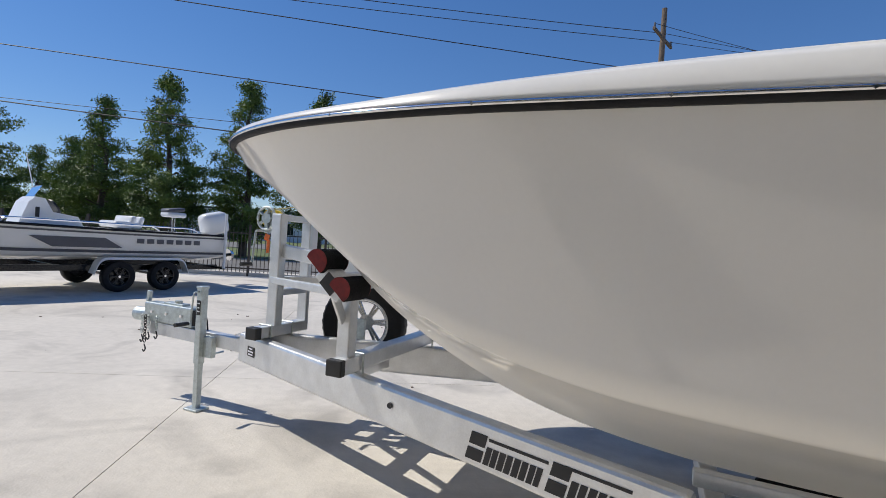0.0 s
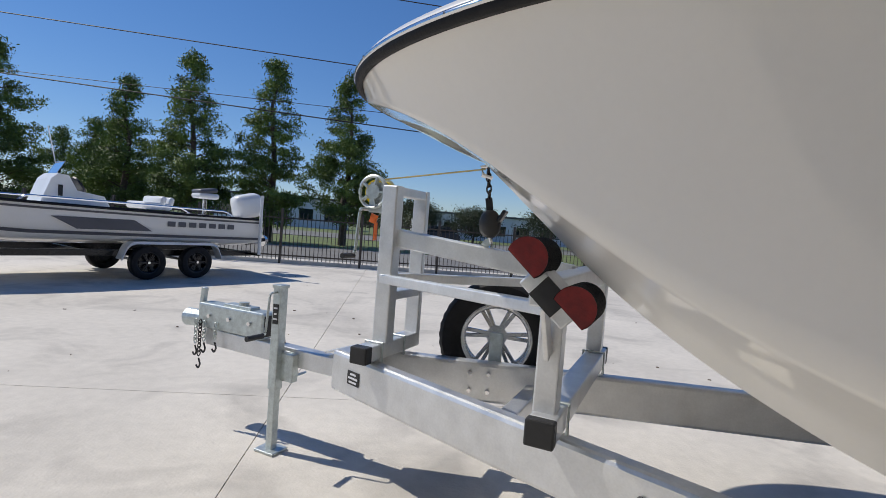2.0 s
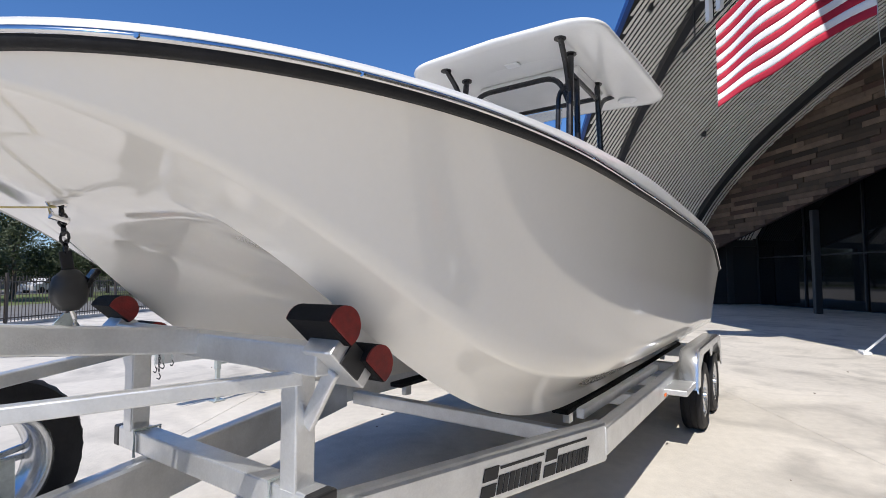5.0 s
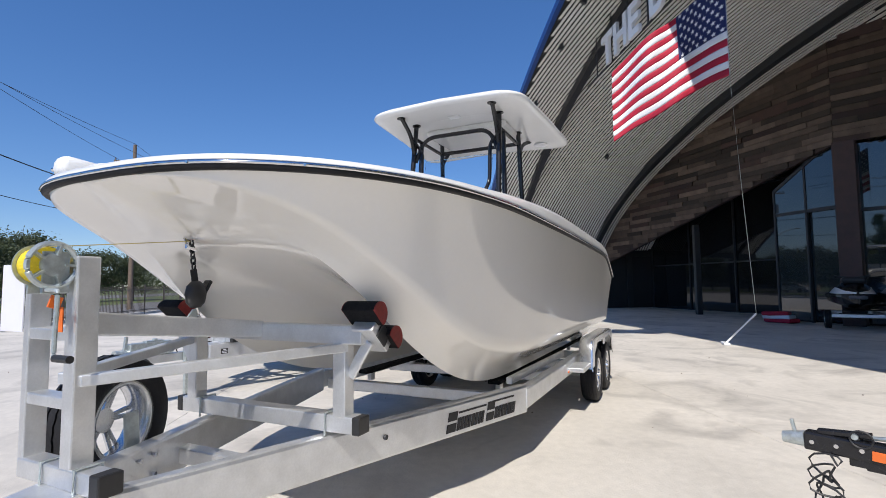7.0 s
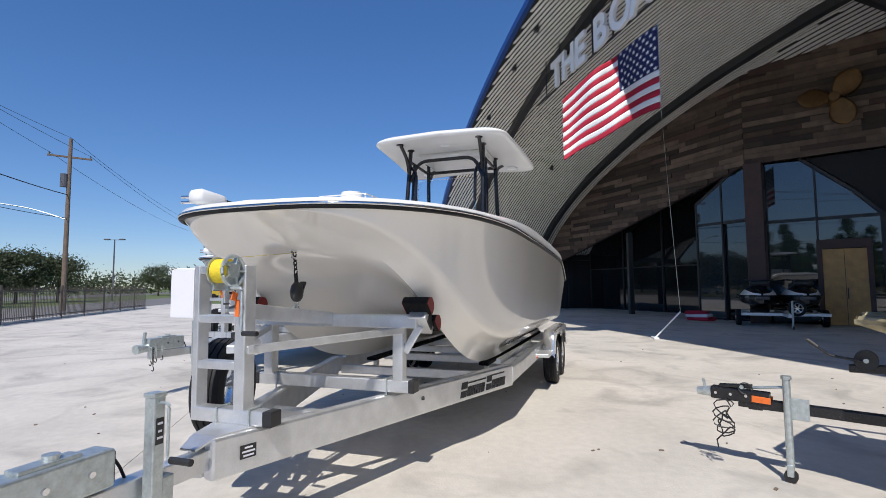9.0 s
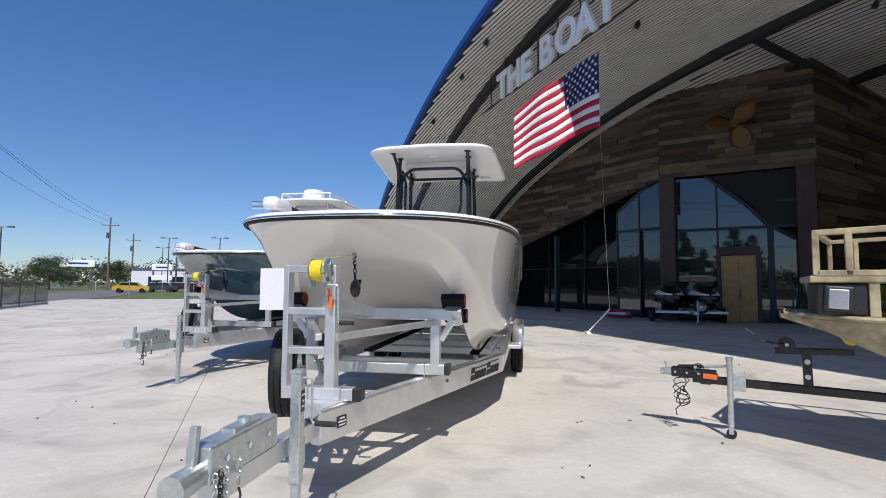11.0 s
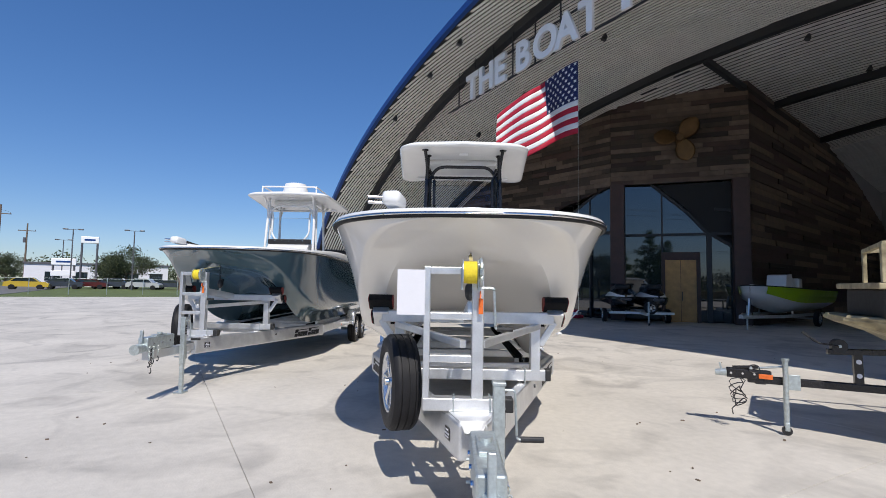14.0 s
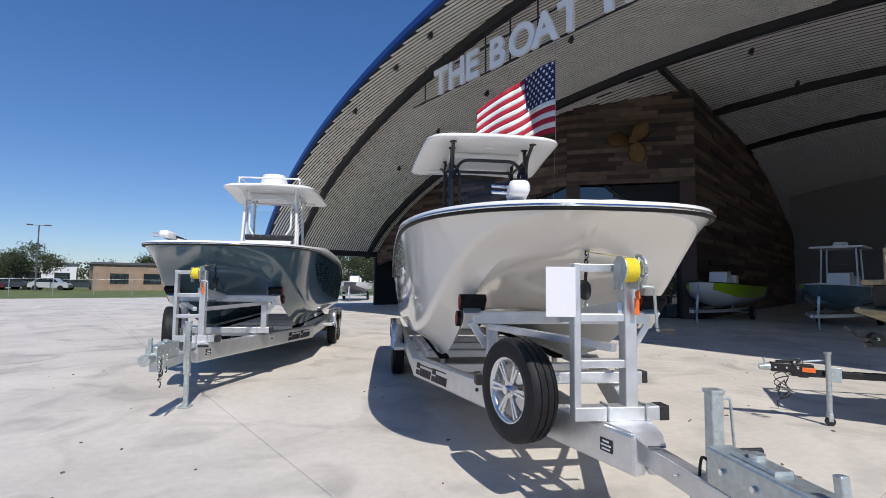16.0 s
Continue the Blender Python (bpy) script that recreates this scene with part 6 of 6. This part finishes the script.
def cypress(x, y, h, width, seed):
    r = random.Random(seed)
    o = thing("cypress_tree", pose(x, y, -0.07, 0, 0, r.uniform(0, 360)), "tall green bald cypress with bare lower trunk", "tree", "row of cypress trees")
    bm = bmesh.new()
    lean = [(r.uniform(-.06, .06) * k, r.uniform(-.06, .06) * k, h * k / 8) for k in range(9)]
    add_tube(bm, lean, 0.17 + h * 0.008, 10, False, 0.03)
    clumps = []
    skew, base = r.uniform(0, 6.283), r.uniform(0.10, 0.15)
    for k in range(int(h * 15)):
        f = base + (0.99 - base) * r.random() ** 1.25
        z = h * f
        a = r.uniform(0, 6.283)
        body = (1 - f) ** 0.88 * min(1.0, 0.55 + 3.0 * (f - base)) * (1 + 0.14 * math.sin(2 * a + skew + 3 * f))
        reach = 1.36 * width * body * r.uniform(0.62, 1.08) + 0.12
        rise = r.uniform(-0.10, 0.30) * reach
        tip = Vector((math.cos(a) * reach, math.sin(a) * reach, z + rise))
        if k % 2 == 0:
            add_tube(bm, [(0, 0, z - 0.18 * reach), (tip.x * 0.5, tip.y * 0.5, z + rise * 0.35), tip], 0.03, 5, False, 0.008)
        m = max(1, int(reach * 1.9))
        for i in range(m):
            q = 0.32 + 0.68 * (i + r.uniform(0.4, 1.0)) / m
            clumps.append((tip.x * q + r.uniform(-.2, .2), tip.y * q + r.uniform(-.2, .2), z + rise * q + r.uniform(-0.22, 0.12)))
    part("trunk", bm, TREE_BARK, o, "brown trunk and limbs")
    me = leaf_mesh("crown", clumps, 95, 0.085, 0.17, LEAF, seed)
    cr = new("crown", me)
    cr.parent = o
    return o


for i, (x, y, h, w) in enumerate(((-25.5, 26.5, 9.6, 2.6), (-33, 40, 7.2, 2.4), (-27.2, 36, 7.4, 2.6), (-20.8, 30, 9.0, 2.0), (-15.8, 28, 9.9, 2.7), (-11.7, 29, 10.2, 2.1), (-7.9, 31, 10.3, 2.3), (-30, 28, 8.8, 2.4), (-23.6, 33, 7.0, 2.1))):
    cypress(x, y, h, w, 11 + i)


def low_tree(x, y, h, w, seed, mat=LEAF_DARK):
    r = random.Random(seed)
    o = thing("broadleaf_tree", pose(x, y, -0.07), "dark green rounded roadside tree", "tree", "far roadside trees")
    bm = bmesh.new()
    add_tube(bm, [(0, 0, 0), (0.1, 0, h * 0.3), (0, 0.1, h * 0.6)], 0.16, 8, False, 0.08)
    clumps = []
    for k in range(34):
        a, q, f = r.uniform(0, 6.283), math.sqrt(r.random()), r.uniform(0.28, 0.95)
        rr = w * q * math.sin(math.pi * min(1, f * 0.9 + 0.1)) ** 0.6
        p = Vector((math.cos(a) * rr, math.sin(a) * rr, h * f))
        clumps.append(tuple(p))
        if k % 3 == 0:
            add_tube(bm, [(0, 0.05, h * 0.35), p * 0.6 + Vector((0, 0, h * 0.1)), p], 0.05, 5, False, 0.015)
    part("trunk", bm, TREE_BARK, o)
    cr = new("crown", leaf_mesh("crown", clumps, 250, 0.14, 0.52, mat, seed))
    cr.parent = o
    return o


for i, (x, y, h, w) in enumerate(((-14, 66, 5.2, 3.4), (-6, 62, 4.4, 3.0), (1, 64, 4.2, 3.2), (10, 60, 5.6, 3.4), (16, 61, 7.0, 4.0), (22, 58, 6.0, 3.6), (29, 58, 5.6, 3.6), (35, 55, 5.6, 3.4), (41, 57, 6.0, 3.6), (47, 56, 5.8, 3.4), (54, 60, 5.4, 3.4), (86, 21.5, 6.4, 4.2), (96, 6.5, 5.6, 3.4), (92, 24, 4.8, 3), (120, 48, 6, 4), (100, 52, 6, 4), (52, 44, 5.6, 3.6), (46.5, 45.5, 5.4, 3.4), (57, 43, 5.2, 3.4), (41.5, 46, 5.6, 3.4), (12, 38, 5.8, 3.4), (17, 39.5, 6.3, 3.7), (22, 38.5, 6.0, 3.5), (27, 39.5, 6.4, 3.8), (32, 38, 5.8, 3.5), (37, 39, 6.0, 3.5), (58, -15.5, 6.5, 4.0), (63, -20, 6.0, 4.0))):
    low_tree(x, y, h, w, 50 + i)
wood_c = []
r = random.Random(3)
for k in range(620):
    f = k / 620
    a = radians(-20 + 250 * f)
    d = r.uniform(150, 190)
    wood_c.append((math.cos(a) * d, math.sin(a) * d, r.uniform(0.5, 5.5)))
tagged(new("far_woods", leaf_mesh("far_woods", wood_c, 120, 0.5, 1.6, LEAF_DARK, 5)), "far dark line of trees on the horizon", "trees", kind="stuff")

# ---- distant buildings, signs and lamp masts ----
def far_block(name, x, y, sx, sy, h, mat, label, yaw=8):
    o = thing(name, pose(x, y, -0.07, 0, 0, yaw), label, "building")
    part("wall", box((0, 0, h / 2), (sx, sy, h)), mat, o)
    part("roof", box((0, 0, h + 0.12), (sx + 0.5, sy + 0.5, 0.28)), GREY_STRIPE, o)
    for k in range(int(max(sx, sy) / 4)):
        q = -max(sx, sy) / 2 + 2 + 4 * k
        c = (q, -sy / 2 - 0.02, h * 0.45) if sx >= sy else (-sx / 2 - 0.02, q, h * 0.45)
        s = (2.2, 0.06, h * 0.4) if sx >= sy else (0.06, 2.2, h * 0.4)
        part("window", box(c, s), WIN_GLASS, o)
    return o


far_block("brick_store", 84, 5.5, 9, 17, 3.6, BRICK_FAR, "low tan brick store beyond the grass")
far_block("white_store", 112, 30, 14, 22, 4.0, PAPER, "low white roadside store far off")
far_block("road_store", 62, 82, 30, 10, 4.4, BRICK_FAR, "low brown store across the road")
far_block("road_store", 8, 88, 34, 10, 4.0, PAPER, "low pale store across the road")
far_block("road_store", -32, 84, 24, 10, 4.6, PAPER, "low white store across the road behind trees")


def pylon_sign(x, y, h, w, hh, label, two=False):
    o = thing("pylon_sign", pose(x, y, -0.07, 0, 0, 96), label, "sign")
    for v in (-w * 0.42, w * 0.42):
        part("mast", cyl((v, 0, 0), (v, 0, h), 0.14, None, 10), GREY_STRIPE, o)
    part("panel", box((0, 0, h - hh / 2), (w, 0.35, hh), None, 0.08), SIGN_WHITE, o)
    part("bars", box((0, 0.185, h - hh / 2), (w * 0.6, 0.02, hh * 0.25)), BLUE_TRIM, o)
    part("bars", box((0, -0.185, h - hh / 2), (w * 0.6, 0.02, hh * 0.25)), BLUE_TRIM, o)
    if two:
        part("lower_panel", box((0, 0, h - hh * 2.2), (w, 0.3, hh * 0.8), None, 0.06), SIGN_WHITE, o)
    return o


pylon_sign(82, 25.5, 7.6, 2.2, 1.0, "white panel sign on tall twin masts")
pylon_sign(84, 29.0, 4.4, 3.0, 1.0, "white double-panel roadside sign", True)
pylon_sign(118, 55, 6.2, 6.0, 1.5, "long pale roadside billboard")
for x, y, h in ((80, 27.1, 8.4), (60, 38.6, 7.6), (75, 18.8, 8.2), (98, 33, 8)):
    o = thing("lamp_mast", pose(x, y, -0.07), "slim parking lot lamp mast with two heads", "street lamp", "lamp masts")
    part("mast", cyl((0, 0, 0), (0, 0, h), 0.10, 0.07, 10), GREY_STRIPE, o)
    for v in (-0.9, 0.9):
        part("lamp_head", box((0, v, h), (0.4, 0.6, 0.16), None, 0.03), GREY_STRIPE, o)
    part("lamp_arm", bar((0, -0.9, h - 0.05), (0, 0.9, h - 0.05), 0.06, 0.06), GREY_STRIPE, o)
street = thing("street_lamp", pose(31.2, 25.8, -0.07), "cobra-head street lamp on a long arm from a utility pole", "street lamp")
part("arm", tube(rounded([(0, 0.13, 6.3), (0, 2.4, 7.05), (0, 5.0, 7.45)], 1.0), 0.04, 6), GALV, street)
part("lamp_head", loft([[Vector((math.cos(f) * w, y, 7.46 + math.sin(f) * h)) for f in (2 * math.pi * i / 10 for i in range(10))] for y, w, h in ((4.9, 0.05, 0.05), (5.1, 0.12, 0.07), (5.5, 0.17, 0.09), (5.75, 0.10, 0.06), (5.8, 0.01, 0.01))], True), GALV, street, "", True)

# small litter on the slab
lit = bmesh.new()
r = random.Random(21)
for k in range(150):
    a, d = r.uniform(0, 6.283), 1.5 + 9 * r.random()
    c = Vector((-1.5 + math.cos(a) * d, 3.5 + math.sin(a) * d, 0.004))
    e = r.uniform(0.006, 0.022)
    add_box(lit, c, (e * r.uniform(0.8, 2.2), e, e * 0.5), Matrix.Rotation(r.uniform(0, 3), 3, 'Z'))
tagged(link("grit", lit, POLE_WOOD), "scattered dry leaf bits and grit on the slab", "debris", kind="stuff")
